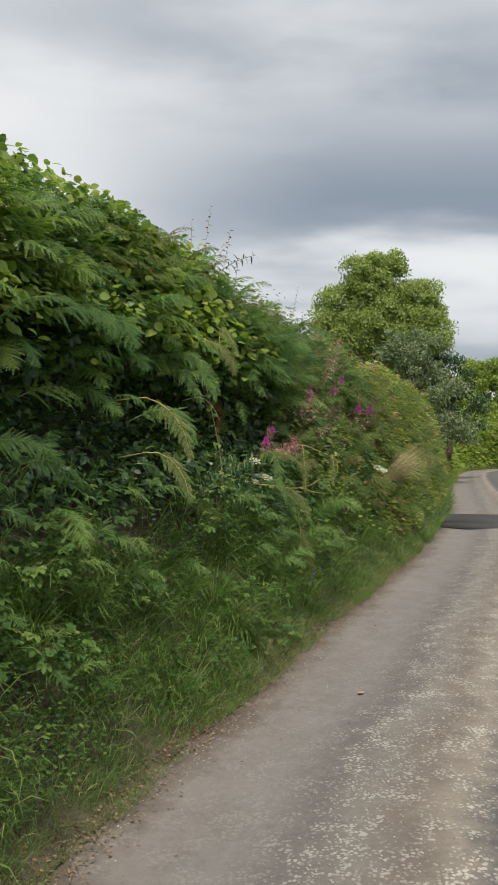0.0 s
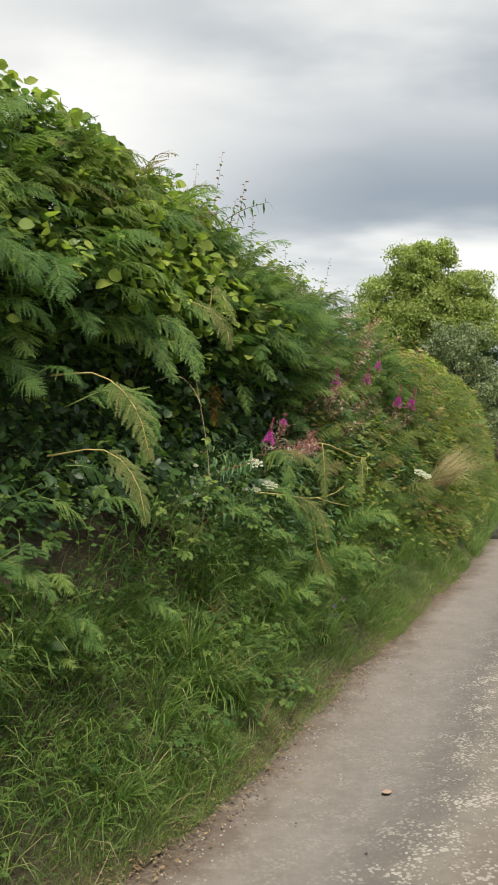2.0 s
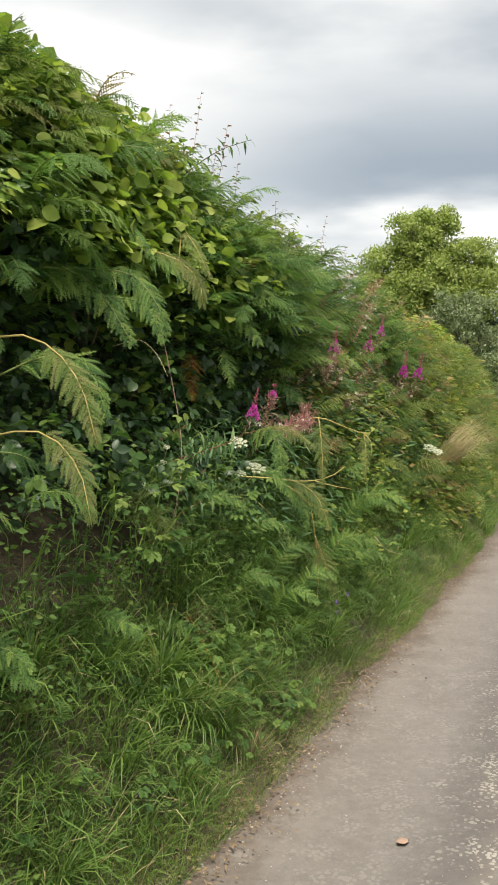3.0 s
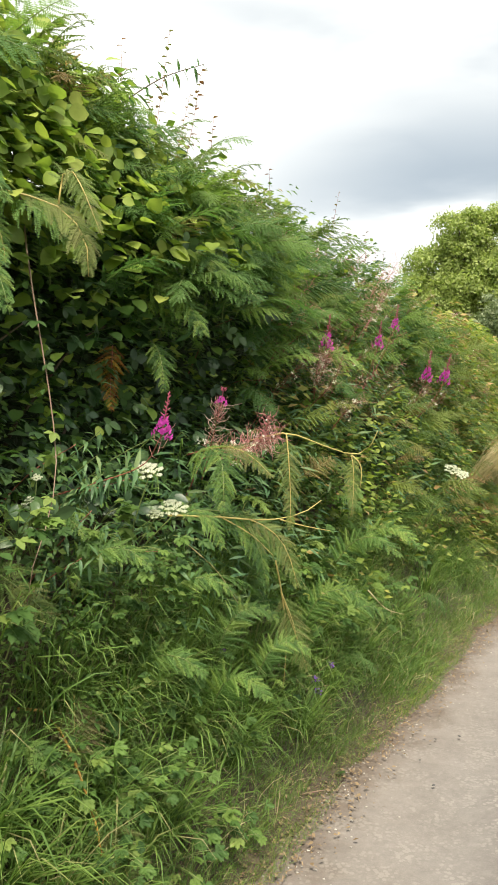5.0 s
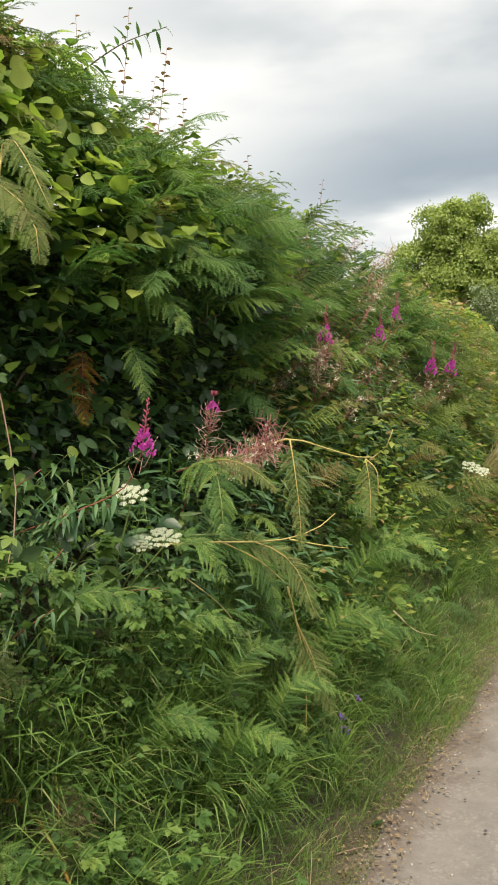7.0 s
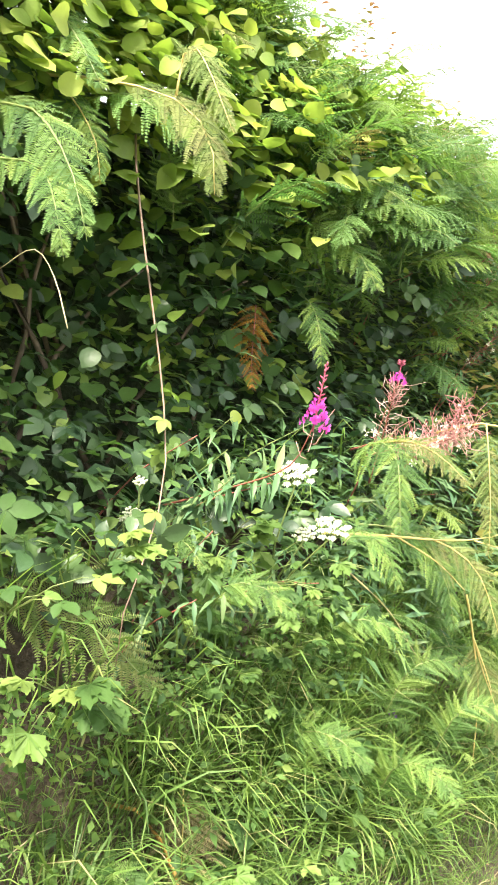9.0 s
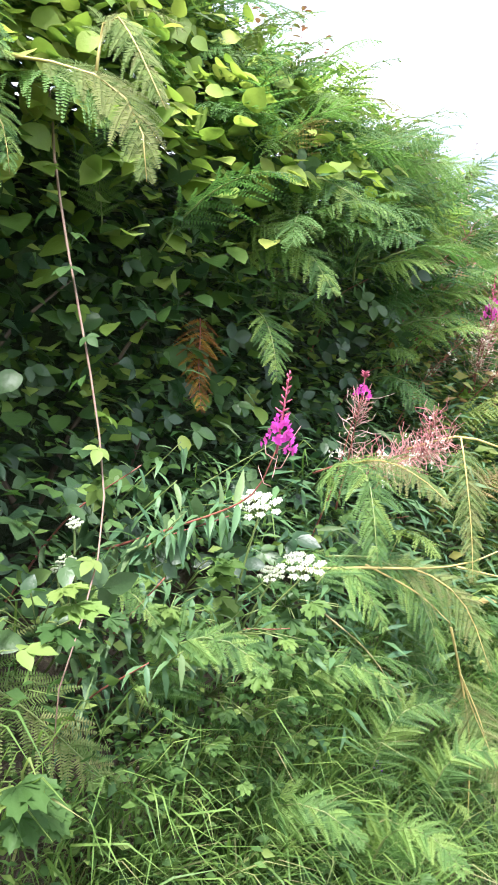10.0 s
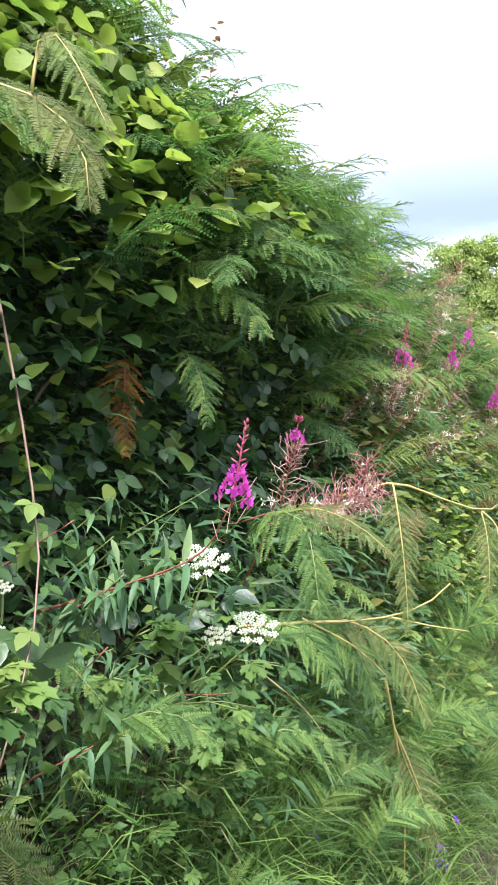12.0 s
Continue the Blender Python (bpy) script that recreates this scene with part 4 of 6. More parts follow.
def broad_tree(name, base, height, spread, low, seed, leaf, mat, per, label, clumps=46, lobes=()):
    """Tapered trunk, limbs to the clumps of the crown, and leaves with gaps between the clumps."""
    r = random.Random(seed)
    root = new(name)
    root.location = base
    tagged(root, label, "tree")
    sh = Shape()
    lean = Vector((r.uniform(-0.3, 0.3), r.uniform(-0.3, 0.3), height * 0.62))
    tube(sh, bent((0, 0, -0.2), lean, 0, 6, 0.08, r), [height * 0.035 * (1 - 0.7 * i / 6) for i in range(7)], 8)
    part("trunk", shape_mesh("trunk", sh, BARK, True), root)
    centres = []
    for k in range(clumps):
        u = (k + 0.5) / clumps
        ht = low + (height - low) * (0.06 + 0.90 * u)
        reach = spread * (1 - 0.9 * max(0.0, u - 0.2) ** 1.9)
        a = k * 2.39996 + r.uniform(-0.4, 0.4)
        d = reach * math.sqrt(r.uniform(0.02, 1.0))
        rad = spread * r.uniform(0.14, 0.36) * (1.1 - 0.35 * u)
        centres.append((math.cos(a) * d, math.sin(a) * d, min(ht, height - rad * 0.8), rad))
    if lobes:  # boughs with their own rounded heads
        centres = []
        for x, z, big in lobes:
            y = r.uniform(-0.8, 0.8)
            for k in range(15):
                u = 1 - 1.7 * (k + 0.5) / 15
                a, w = k * 2.39996, math.sqrt(1 - u * u)
                q = big * r.uniform(0.62, 0.86)
                centres.append((x + math.cos(a) * w * q, y + math.sin(a) * w * q, z + u * q, big * r.uniform(0.34, 0.58)))
    for x, y, z, rad in centres[::7 if lobes else 3]:
        limb = Shape()
        start = Vector((0, 0, 0)).lerp(lean, min(0.95, max(0.3, (z - 0.8) / lean.z * 0.75)))
        tube(limb, bent(start, (x * 0.92, y * 0.92, z), 0.15, 5, 0.1, r), [height * 0.011 * (1 - 0.75 * i / 5) for i in range(6)], 5)
        part("limb", shape_mesh("limb", limb, BARK, True), root)
    part("crown", crown_mesh("crown", seed, centres, leaf, mat, per), root)
    return root


broad_tree("oak_tree", (5.3, 36.0, 0.9), 9.0, 2.75, 1.2, 33, 0.13, OAK_LEAF, 1500, "tall uneven oak in full leaf behind the hedge",
           lobes=((-0.1, 7.85, 1.2), (-1.15, 6.6, 1.15), (1.9, 6.9, 0.95), (2.6, 6.15, 0.7), (0.65, 6.2, 1.4), (-0.85, 5.1, 1.5), (2.1, 5.1, 1.3), (0.85, 8.25, 0.7), (-1.7, 5.8, 0.7), (0.4, 4.2, 1.8), (0.1, 6.9, 1.0), (0.4, 5.4, 1.6)))
broad_tree("oak_tree", (7.0, 38.0, 0.9), 6.9, 1.9, 1.2, 27, 0.11, DARK, 1700, "smaller dark oak beside the tall one", 60)
broad_tree("sallow_bush", (6.3, 32.5, 1.0), 5.1, 2.2, 0.3, 22, 0.12, SALLOW_LEAF, 1500, "grey-green sallow bush in the hedge below the oak", 60)
broad_tree("hawthorn_tree", (8.7, 36.0, 1.0), 4.5, 1.6, 0.5, 23, 0.13, DARK, 1200, "dark green hawthorn beside the sallow bush", 44)
broad_tree("ash_tree", (17.0, 60.0, 0.9), 6.8, 3.6, 0.6, 24, 0.22, LIME, 520, "pale green tree beyond the bend of the lane", 60)
broad_tree("field_maple", (12.8, 51.5, 0.9), 4.3, 2.0, 0.4, 25, 0.2, LIME, 620, "yellow-green maple in the hedge at the bend", 40)


# ---- single plants on the bank ----
def curve_path(points, n=24):
    """Even points along a smooth curve through the given ones, and its length; from the first point, 1 long."""
    P = np.array(points, float)
    P = np.vstack((2 * P[0] - P[1], P, 2 * P[-1] - P[-2]))
    fine = []
    for a, b, c, d in zip(P, P[1:], P[2:], P[3:]):
        for u in np.linspace(0, 1, 20, endpoint=False):
            fine.append(0.5 * (2 * b + (c - a) * u + (2 * a - 5 * b + 4 * c - d) * u * u + (3 * b - a - 3 * c + d) * u ** 3))
    fine.append(P[-2])
    fine = np.array(fine)
    run = np.concatenate(([0], np.cumsum(np.linalg.norm(np.diff(fine, axis=0), axis=1))))
    t = np.linspace(0, run[-1], n + 1)
    Q = np.stack([np.interp(t, run, fine[:, k]) for k in range(3)], 1)
    return [Vector(q) for q in (Q - Q[0]) / run[-1]], float(run[-1]), Vector(Q[0])


def single_frond(points, mat, label, width=0.6, bare=0.1, hang=0.4, stem=GREEN_STEM, seed=1, pairs=16):
    """A frond that hangs along the given line, each pinna a part of its own."""
    path, length, origin = curve_path(points)
    stalk, blades, _ = frond_shapes(seed, 0, 0, width, bare, pairs + 3, 1.35, hang, 0, path)
    root = new("bracken_frond")
    root.matrix_basis = Matrix.Translation(origin) @ Matrix.Scale(length, 4)
    part("stalk", shape_mesh("stalk", stalk, stem, True), root, "thin stalk")
    for b in blades:
        part("pinna", shape_mesh("pinna", b, mat), root)
    return tagged(root, label, "fern", "bracken along the bank")


GREEN_LABEL, PALE_LABEL = "green bracken frond arching out of the bank", "yellowing bracken frond drooping over the bank"
single_frond([(-0.62, 5.55, 2.25), (-0.36, 5.62, 2.23), (-0.19, 5.65, 2.18), (-0.10, 5.62, 2.08), (-0.08, 5.6, 1.96)], FERN_PALE, PALE_LABEL, 0.22, 0.5, 0.9, STRAW_STEM, 1)
single_frond([(-0.19, 5.65, 2.19), (-0.18, 5.68, 2.30), (-0.13, 5.66, 2.26), (-0.04, 5.6, 2.08)], FERN_PALE, PALE_LABEL, 0.28, 0.2, 0.9, STRAW_STEM, 2)
single_frond([(-0.52, 5.6, 2.24), (-0.42, 5.58, 2.2), (-0.33, 5.55, 2.08), (-0.31, 5.54, 1.98)], FERN, "green bracken frond drooping from a long straw-coloured stalk", 0.36, 0.1, 0.9, STRAW_STEM, 3)
single_frond([(-0.52, 5.35, 2.1), (-0.33, 5.32, 2.06), (-0.22, 5.27, 1.93), (-0.17, 5.24, 1.80)], FERN, "green bracken frond hanging in front of hazel leaves", 0.32, 0.15, 0.7, GREEN_STEM, 4)
single_frond([(-0.48, 5.3, 1.98), (-0.3, 5.28, 1.95), (-0.22, 5.22, 1.86), (-0.19, 5.2, 1.76)], FERN, "green bracken frond hanging in front of hazel leaves", 0.32, 0.15, 0.7, GREEN_STEM, 5)
single_frond([(-0.62, 5.6, 2.42), (-0.46, 5.58, 2.38), (-0.34, 5.5, 2.26), (-0.27, 5.48, 2.14)], FERN, GREEN_LABEL, 0.38, 0.1, 0.7, GREEN_STEM, 6)
single_frond([(-0.50, 5.38, 1.12), (-0.40, 5.40, 1.16), (-0.27, 5.44, 1.09), (-0.12, 5.46, 0.96)], FERN_PALE, "pale green bracken frond with combed leaflets above the herbs", 0.62, 0.05, 0.28, GREEN_STEM, 7)
single_frond([(-0.08, 6.4, 0.78), (-0.01, 6.36, 0.87), (0.07, 6.32, 0.92), (0.15, 6.28, 0.90)], FERN, "small fresh green fern among herbs", 0.6, 0.08, 0.3, GREEN_STEM, 8)
single_frond([(-0.10, 6.15, 0.70), (-0.04, 6.1, 0.81), (0.03, 6.04, 0.85), (0.10, 5.98, 0.82)], FERN, "small fresh green fern above a grass tuft", 0.55, 0.08, 0.3, GREEN_STEM, 9)
single_frond([(0.05, 6.42, 1.36), (0.13, 6.34, 1.43), (0.22, 6.22, 1.40), (0.25, 6.12, 1.20)], FERN, "light green bracken frond hanging below pink seed pods", 0.46, 0.08, 0.7, GREEN_STEM, 10)
single_frond([(0.12, 6.36, 1.42), (0.24, 6.3, 1.44), (0.34, 6.24, 1.40), (0.42, 6.18, 1.33)], FERN_PALE, PALE_LABEL, 0.4, 0.1, 0.6, STRAW_STEM, 11)
single_frond([(-0.22, 6.75, 2.05), (-0.08, 6.62, 2.22), (0.08, 6.52, 2.22), (0.28, 6.4, 2.05)], FERN, "bright green bracken frond over the dark hollow", 0.6, 0.12, 0.5, GREEN_STEM, 12)
single_frond([(-0.25, 6.6, 1.95), (-0.1, 6.5, 2.04), (0.05, 6.42, 2.0), (0.14, 6.36, 1.86)], FERN, "green bracken frond over the dark hollow", 0.55, 0.12, 0.5, GREEN_STEM, 13)
single_frond([(-0.23, 6.36, 1.83), (-0.22, 6.32, 1.76), (-0.22, 6.30, 1.68), (-0.21, 6.28, 1.57)], FERN_RUST, "rust-brown withered fern hanging in the hollow", 0.5, 0.02, 0.5, RED_STEM, 14, 11)
single_frond([(-0.10, 6.45, 1.86), (-0.06, 6.4, 1.82), (-0.03, 6.36, 1.74), (-0.02, 6.34, 1.64)], FERN, "small dark green fern hanging in the hollow", 0.6, 0.05, 0.4, GREEN_STEM, 15, 12)
single_frond([(0.44, 6.52, 1.49), (0.45, 6.5, 1.40), (0.46, 6.48, 1.25), (0.46, 6.46, 1.10)], FERN_PALE, PALE_LABEL, 0.34, 0.1, 0.6, STRAW_STEM, 16)
single_frond([(0.70, 6.74, 1.40), (0.71, 6.72, 1.33), (0.71, 6.70, 1.24), (0.70, 6.69, 1.14)], FERN_PALE, PALE_LABEL, 0.4, 0.1, 0.6, STRAW_STEM, 17)
single_frond([(0.20, 6.35, 1.18), (0.34, 6.42, 1.14), (0.44, 6.44, 1.05), (0.50, 6.42, 0.88)], FERN_PALE, PALE_LABEL, 0.38, 0.15, 0.6, STRAW_STEM, 18)
single_frond([(0.10, 6.3, 1.20), (0.24, 6.36, 1.18), (0.34, 6.38, 1.06), (0.38, 6.36, 0.90)], FERN, GREEN_LABEL, 0.36, 0.12, 0.6, GREEN_STEM, 19)
single_frond([(0.42, 6.57, 0.84), (0.45, 6.57, 0.74), (0.49, 6.56, 0.64), (0.53, 6.55, 0.52)], FERN_PALE, "straw-yellow bracken frond hanging down to the grass", 0.62, 0.1, 0.4, STRAW_STEM, 20)
single_frond([(0.16, 5.82, 1.22), (0.19, 5.86, 1.25), (0.24, 5.86, 1.22), (0.29, 5.85, 1.12)], FERN, "small green fern below white flower heads", 0.6, 0.05, 0.5, GREEN_STEM, 21)
single_frond([(-0.32, 5.7, 1.18), (-0.26, 5.68, 1.25), (-0.16, 5.64, 1.24), (-0.08, 5.6, 1.18)], FERN, "small green fern beside a bramble cane", 0.5, 0.05, 0.4, GREEN_STEM, 22)
single_frond([(-0.12, 5.58, 0.72), (-0.115, 5.57, 0.66), (-0.11, 5.55, 0.57), (-0.10, 5.52, 0.46)], FERN_DRY, "dry tan bracken frond beside an orange stalk", 0.85, 0.05, -0.1, STRAW_STEM, 23)
single_frond([(-0.70, 4.75, 1.62), (-0.52, 4.78, 1.70), (-0.36, 4.72, 1.66), (-0.28, 4.66, 1.48)], FERN, GREEN_LABEL, 0.3, 0.2, 0.6, GREEN_STEM, 24)
single_frond([(-0.75, 5.0, 1.98), (-0.58, 5.05, 2.05), (-0.42, 5.08, 1.98), (-0.26, 5.02, 1.74)], FERN, GREEN_LABEL, 0.34, 0.15, 0.6, GREEN_STEM, 25)
single_frond([(-0.75, 4.72, 1.75), (-0.55, 4.74, 1.76), (-0.38, 4.66, 1.62), (-0.30, 4.6, 1.40)], FERN_PALE, PALE_LABEL, 0.24, 0.42, 0.7, STRAW_STEM, 26)
single_frond([(-0.95, 4.2, 0.98), (-0.82, 4.18, 1.07), (-0.66, 4.15, 1.05), (-0.52, 4.1, 0.94)], FERN, "bright green fern low on the bank", 0.42, 0.08, 0.4, GREEN_STEM, 27)
single_frond([(-0.72, 4.6, 1.42), (-0.5, 4.62, 1.45), (-0.36, 4.58, 1.34), (-0.3, 4.52, 1.16)], FERN_PALE, PALE_LABEL, 0.24, 0.42, 0.7, STRAW_STEM, 28)
single_frond([(0.62, 7.35, 0.82), (0.72, 7.3, 0.95), (0.83, 7.2, 0.98), (0.95, 7.12, 0.90)], FERN, "fresh green fern on the lower bank", 0.46, 0.08, 0.35, GREEN_STEM, 29)
single_frond([(0.72, 7.7, 0.80), (0.80, 7.66, 0.95), (0.94, 7.58, 0.98), (1.08, 7.5, 0.88)], FERN, "fresh green fern on the lower bank", 0.46, 0.08, 0.35, GREEN_STEM, 30)


SMALL_FERNS = (((0.07, 5.86, 0.74), 0.26, 100), ((0.30, 6.3, 0.80), 0.22, 60), ((0.13, 6.1, 0.95), 0.24, 85), ((-0.05, 5.66, 1.12), 0.22, 90), ((0.30, 6.05, 0.62), 0.22, 120), ((-0.22, 5.38, 0.62), 0.24, 110), ((0.42, 6.5, 0.62), 0.2, 70), ((0.62, 6.95, 0.75), 0.24, 95), ((0.75, 7.3, 0.6), 0.24, 95), ((-0.38, 4.95, 0.75), 0.26, 110), ((-0.6, 4.4, 0.8), 0.28, 110))


def small_fern(P, seed, size=0.2, heading=95, label="small fresh green fern among the herbs of the bank"):
    """A low fern that arches out over the herbs."""
    a = radians(90 - heading)
    x, y, z = P
    dx, dy = math.cos(a) * size, math.sin(a) * size
    single_frond([(x - 0.55 * dx, y - 0.55 * dy + 0.03, z - 0.14), (x - 0.2 * dx, y - 0.2 * dy, z), (x + 0.25 * dx, y + 0.25 * dy, z + 0.03), (x + 0.7 * dx, y + 0.7 * dy, z - 0.03)], FERN, label, 0.5, 0.1, 0.35, GREEN_STEM, seed)


for k, (P, size, heading) in enumerate(SMALL_FERNS):
    small_fern(P, 40 + k, size, heading)


def stem_thing(name, label, category, lines, mat, radius=0.004, taper=0.6):
    """A thing made of bare stems; its first line is the main one."""
    root = new(name)
    root.location = lines[0][0]
    o = Vector(lines[0][0])
    for k, line in enumerate(lines):
        path, length, start = curve_path(line, 10)
        sh = tube(Shape(), [q * length + start - o for q in path], [radius * (1 - taper * i / 10) * (1 if k == 0 else 0.7) for i in range(11)], 5)
        part("stem" if k == 0 else "side_stem", shape_mesh("stem", sh, mat, True), root)
    return tagged(root, label, category)


stem_thing("bracken_stalk", "bare yellow bracken stalk arching out of the bank", "stalk", [[(0.30, 6.48, 1.46), (0.44, 6.52, 1.49), (0.58, 6.64, 1.44), (0.70, 6.74, 1.40), (0.77, 6.75, 1.42), (0.81, 6.74, 1.50)], [(0.70, 6.74, 1.40), (0.74, 6.73, 1.35), (0.74, 6.72, 1.26)]], STRAW_STEM, 0.004)
stem_thing("bracken_stalk", "long yellow bracken stalk lying over green fronds", "stalk", [[(0.05, 6.1, 1.20), (0.2, 6.25, 1.18), (0.37, 6.44, 1.15), (0.50, 6.5, 1.17), (0.58, 6.55, 1.22)], [(0.20, 6.3, 1.18), (0.32, 6.36, 1.10), (0.40, 6.38, 1.02)], [(0.42, 6.46, 1.15), (0.52, 6.5, 1.12), (0.62, 6.52, 1.10)]], STRAW_STEM, 0.0045)
stem_thing("bracken_stalk", "upright straw stalk hanging down through the ferns", "stalk", [[(0.40, 6.5, 0.98), (0.42, 6.56, 0.84), (0.44, 6.57, 0.66), (0.43, 6.55, 0.45)], [(0.42, 6.56, 0.84), (0.46, 6.56, 0.74), (0.48, 6.55, 0.68)]], STRAW_STEM, 0.004)
stem_thing("bracken_stalk", "orange dead bracken stalk low on the bank", "stalk", [[(-0.26, 5.5, 0.70), (-0.19, 5.5, 0.70), (-0.12, 5.5, 0.62), (-0.05, 5.46, 0.50), (0.01, 5.42, 0.36), (0.02, 5.42, 0.12)]], plain_material("orange_stem", ((0.3, (0.36, 0.17, 0.03)), (0.7, (0.46, 0.28, 0.06))), 9.0, 0.5, bump=0.1), 0.005)
stem_thing("dead_stem", "thin grey dead stem leaning among ferns", "stem", [[(0.08, 6.2, 1.10), (0.2, 6.25, 0.98), (0.28, 6.28, 0.85)]], GRASS_DRY, 0.003)
stem_thing("grass_seed_head", "pale dry seed head nodding out of the hedge", "grass", [[(-0.42, 5.35, 1.78), (-0.3, 5.28, 1.80), (-0.22, 5.22, 1.74), (-0.17, 5.18, 1.65)]], GRASS_DRY, 0.0009, -0.3)
stem_thing("dead_stem", "thin pale dead stem low in the grass", "stem", [[(0.78, 6.95, 0.78), (0.86, 6.95, 0.70), (0.94, 6.93, 0.68)]], GRASS_DRY, 0.003)
stem_thing("green_stem", "light green forked stem rising from the hazel", "stem", [[(-0.06, 6.62, 2.2), (-0.03, 6.6, 2.29), (0.02, 6.6, 2.36), (0.05, 6.6, 2.43)], [(-0.02, 6.6, 2.32), (-0.06, 6.6, 2.38)]], GREEN_STEM, 0.004)


def leafed_stem(name, label, category, line, stem_mat, leaf_me, count, size, span=(0.1, 1.0), radius=0.004, seed=1, drop=0.2, part_name="leaf", group=""):
    """A stem with leaves set round it."""
    r = random.Random(seed)
    root = new(name)
    path, length, start = curve_path(line, 14)
    root.location = start
    sh = tube(Shape(), [q * length for q in path], [radius * (1 - 0.7 * i / 14) for i in range(15)], 5)
    part("stem", shape_mesh("stem", sh, stem_mat, True), root)
    for k in range(count):
        u = span[0] + (span[1] - span[0]) * (k + 0.5) / count
        i = min(int(u * 14), 13)
        p = (path[i].lerp(path[i + 1], u * 14 - i)) * length
        t = (path[i + 1] - path[i]).normalized()
        a = k * 2.4 + r.uniform(-0.4, 0.4)
        side = t.orthogonal().normalized()
        side = side * math.cos(a) + t.cross(side) * math.sin(a)
        tip = side + t * r.uniform(0.1, 0.6) + Vector((0, 0, -drop))
        m = placements(np.array([p]), np.array([tip]), np.array([Vector((0, 0, 1)) + t * 0.4 + Vector((r.uniform(-.3, .3), r.uniform(-.3, .3), 0))]), size * r.uniform(0.65, 1.2) * (1.1 - 0.5 * u))[0]
        part(part_name, leaf_me[k % len(leaf_me)], root, "", as_matrix(m))
    return tagged(root, label, category, group)


HAZEL_MESH = [shape_mesh("leaf", s, HAZEL, True) for s in ROUND]
LANCE_MESH = [shape_mesh("leaf", LANCE, WILLOWHERB, True)]
OVAL_MESH = [shape_mesh("leaf", OVAL, HERB, True)]
TRIPLE_MESH = [shape_mesh("leaf", s, HERB) for s in TRIPLE]
RED_LEAF_MESH = [shape_mesh("leaf", OVAL, leaf_material("reddish_leaf", ((0.0, (0.10, 0.09, 0.03)), (0.5, (0.22, 0.09, 0.06)), (1.0, (0.12, 0.14, 0.04))), 0.5, 0.3), True)]
LOBED_MESH = [shape_mesh("leaf", s, HERB) for s in LOBED]


def hazel():
    """Hazel in the hedge: stems, side twigs, and every leaf on its own."""
    r = random.Random(8)
    root = new("hazel_shrub")
    base = Vector((-0.75, 6.1, 1.0))
    root.location = base
    tagged(root, "hazel shrub with large round green leaves in the hedge", "shrub")
    ends = []
    for k in range(9):
        s, z = r.uniform(s_at(4.9), s_at(6.4)), r.uniform(1.6, 2.6)
        xy = lane_point(s, float(face_depth(s, z)) + 0.12)
        end = Vector((xy[0], xy[1], z))
        sh = tube(Shape(), [q - base for q in bent(base + Vector((r.uniform(-.15, .15), r.uniform(-.4, .4), 0)), end, 0.15, 7, 0.015, r)], [0.012 * (1 - 0.75 * i / 7) for i in range(8)], 5)
        part("branch", shape_mesh("branch", sh, TWIG, True), root)
        ends.append(end)
    spots = [(-0.24, 5.9, 1.95), (-0.20, 5.92, 1.97), (-0.28, 6.2, 1.91), (-0.24, 6.2, 1.93), (-0.19, 6.2, 1.86), (-0.25, 6.15, 1.83), (-0.31, 5.9, 1.78), (-0.27, 5.88, 1.76), (-0.4, 5.7, 1.65), (-0.16, 5.9, 2.12), (-0.20, 5.9, 2.10), (0.01, 6.5, 2.1), (-0.49, 5.7, 1.75), (-0.44, 5.9, 2.45), (-0.48, 5.7, 1.6), (-0.52, 5.75, 1.5)]
    # lime copies of the hazel leaf: sunlight near the top is in the colour
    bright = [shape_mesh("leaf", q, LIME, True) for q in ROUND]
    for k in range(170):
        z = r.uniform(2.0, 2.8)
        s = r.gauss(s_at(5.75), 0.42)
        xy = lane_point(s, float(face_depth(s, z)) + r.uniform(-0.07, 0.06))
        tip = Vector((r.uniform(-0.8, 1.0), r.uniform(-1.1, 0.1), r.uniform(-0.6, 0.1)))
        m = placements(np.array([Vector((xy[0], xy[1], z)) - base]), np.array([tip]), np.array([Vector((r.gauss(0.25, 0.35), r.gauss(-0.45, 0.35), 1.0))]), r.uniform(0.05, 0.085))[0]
        part("leaf", bright[k % 4], root, "leaf with sunlight painted as yellow-green", as_matrix(m))
    for k in range(300):
        if k < len(spots):
            p, size = Vector(spots[k]), r.uniform(0.042, 0.058)
        else:
            z = r.uniform(1.5, 3.0)
            s = r.gauss(s_at(5.6), 0.5) if z < 2.1 else r.gauss(s_at(5.2), 0.75)
            xy = lane_point(s, float(face_depth(s, z)) + r.uniform(0.0, 0.2))
            p, size = Vector((xy[0], xy[1], z)), r.uniform(0.045, 0.08)
        tip = Vector((r.uniform(-0.8, 1.0), r.uniform(-1.1, 0.1), r.uniform(-0.7, 0.1)))
        nrm = Vector((r.gauss(0.25, 0.35), r.gauss(-0.45, 0.35), 1.0))
        m = placements(np.array([p - base]), np.array([tip]), np.array([nrm]), size)[0]
        part("leaf", HAZEL_MESH[k % 4], root, "", as_matrix(m))


hazel()

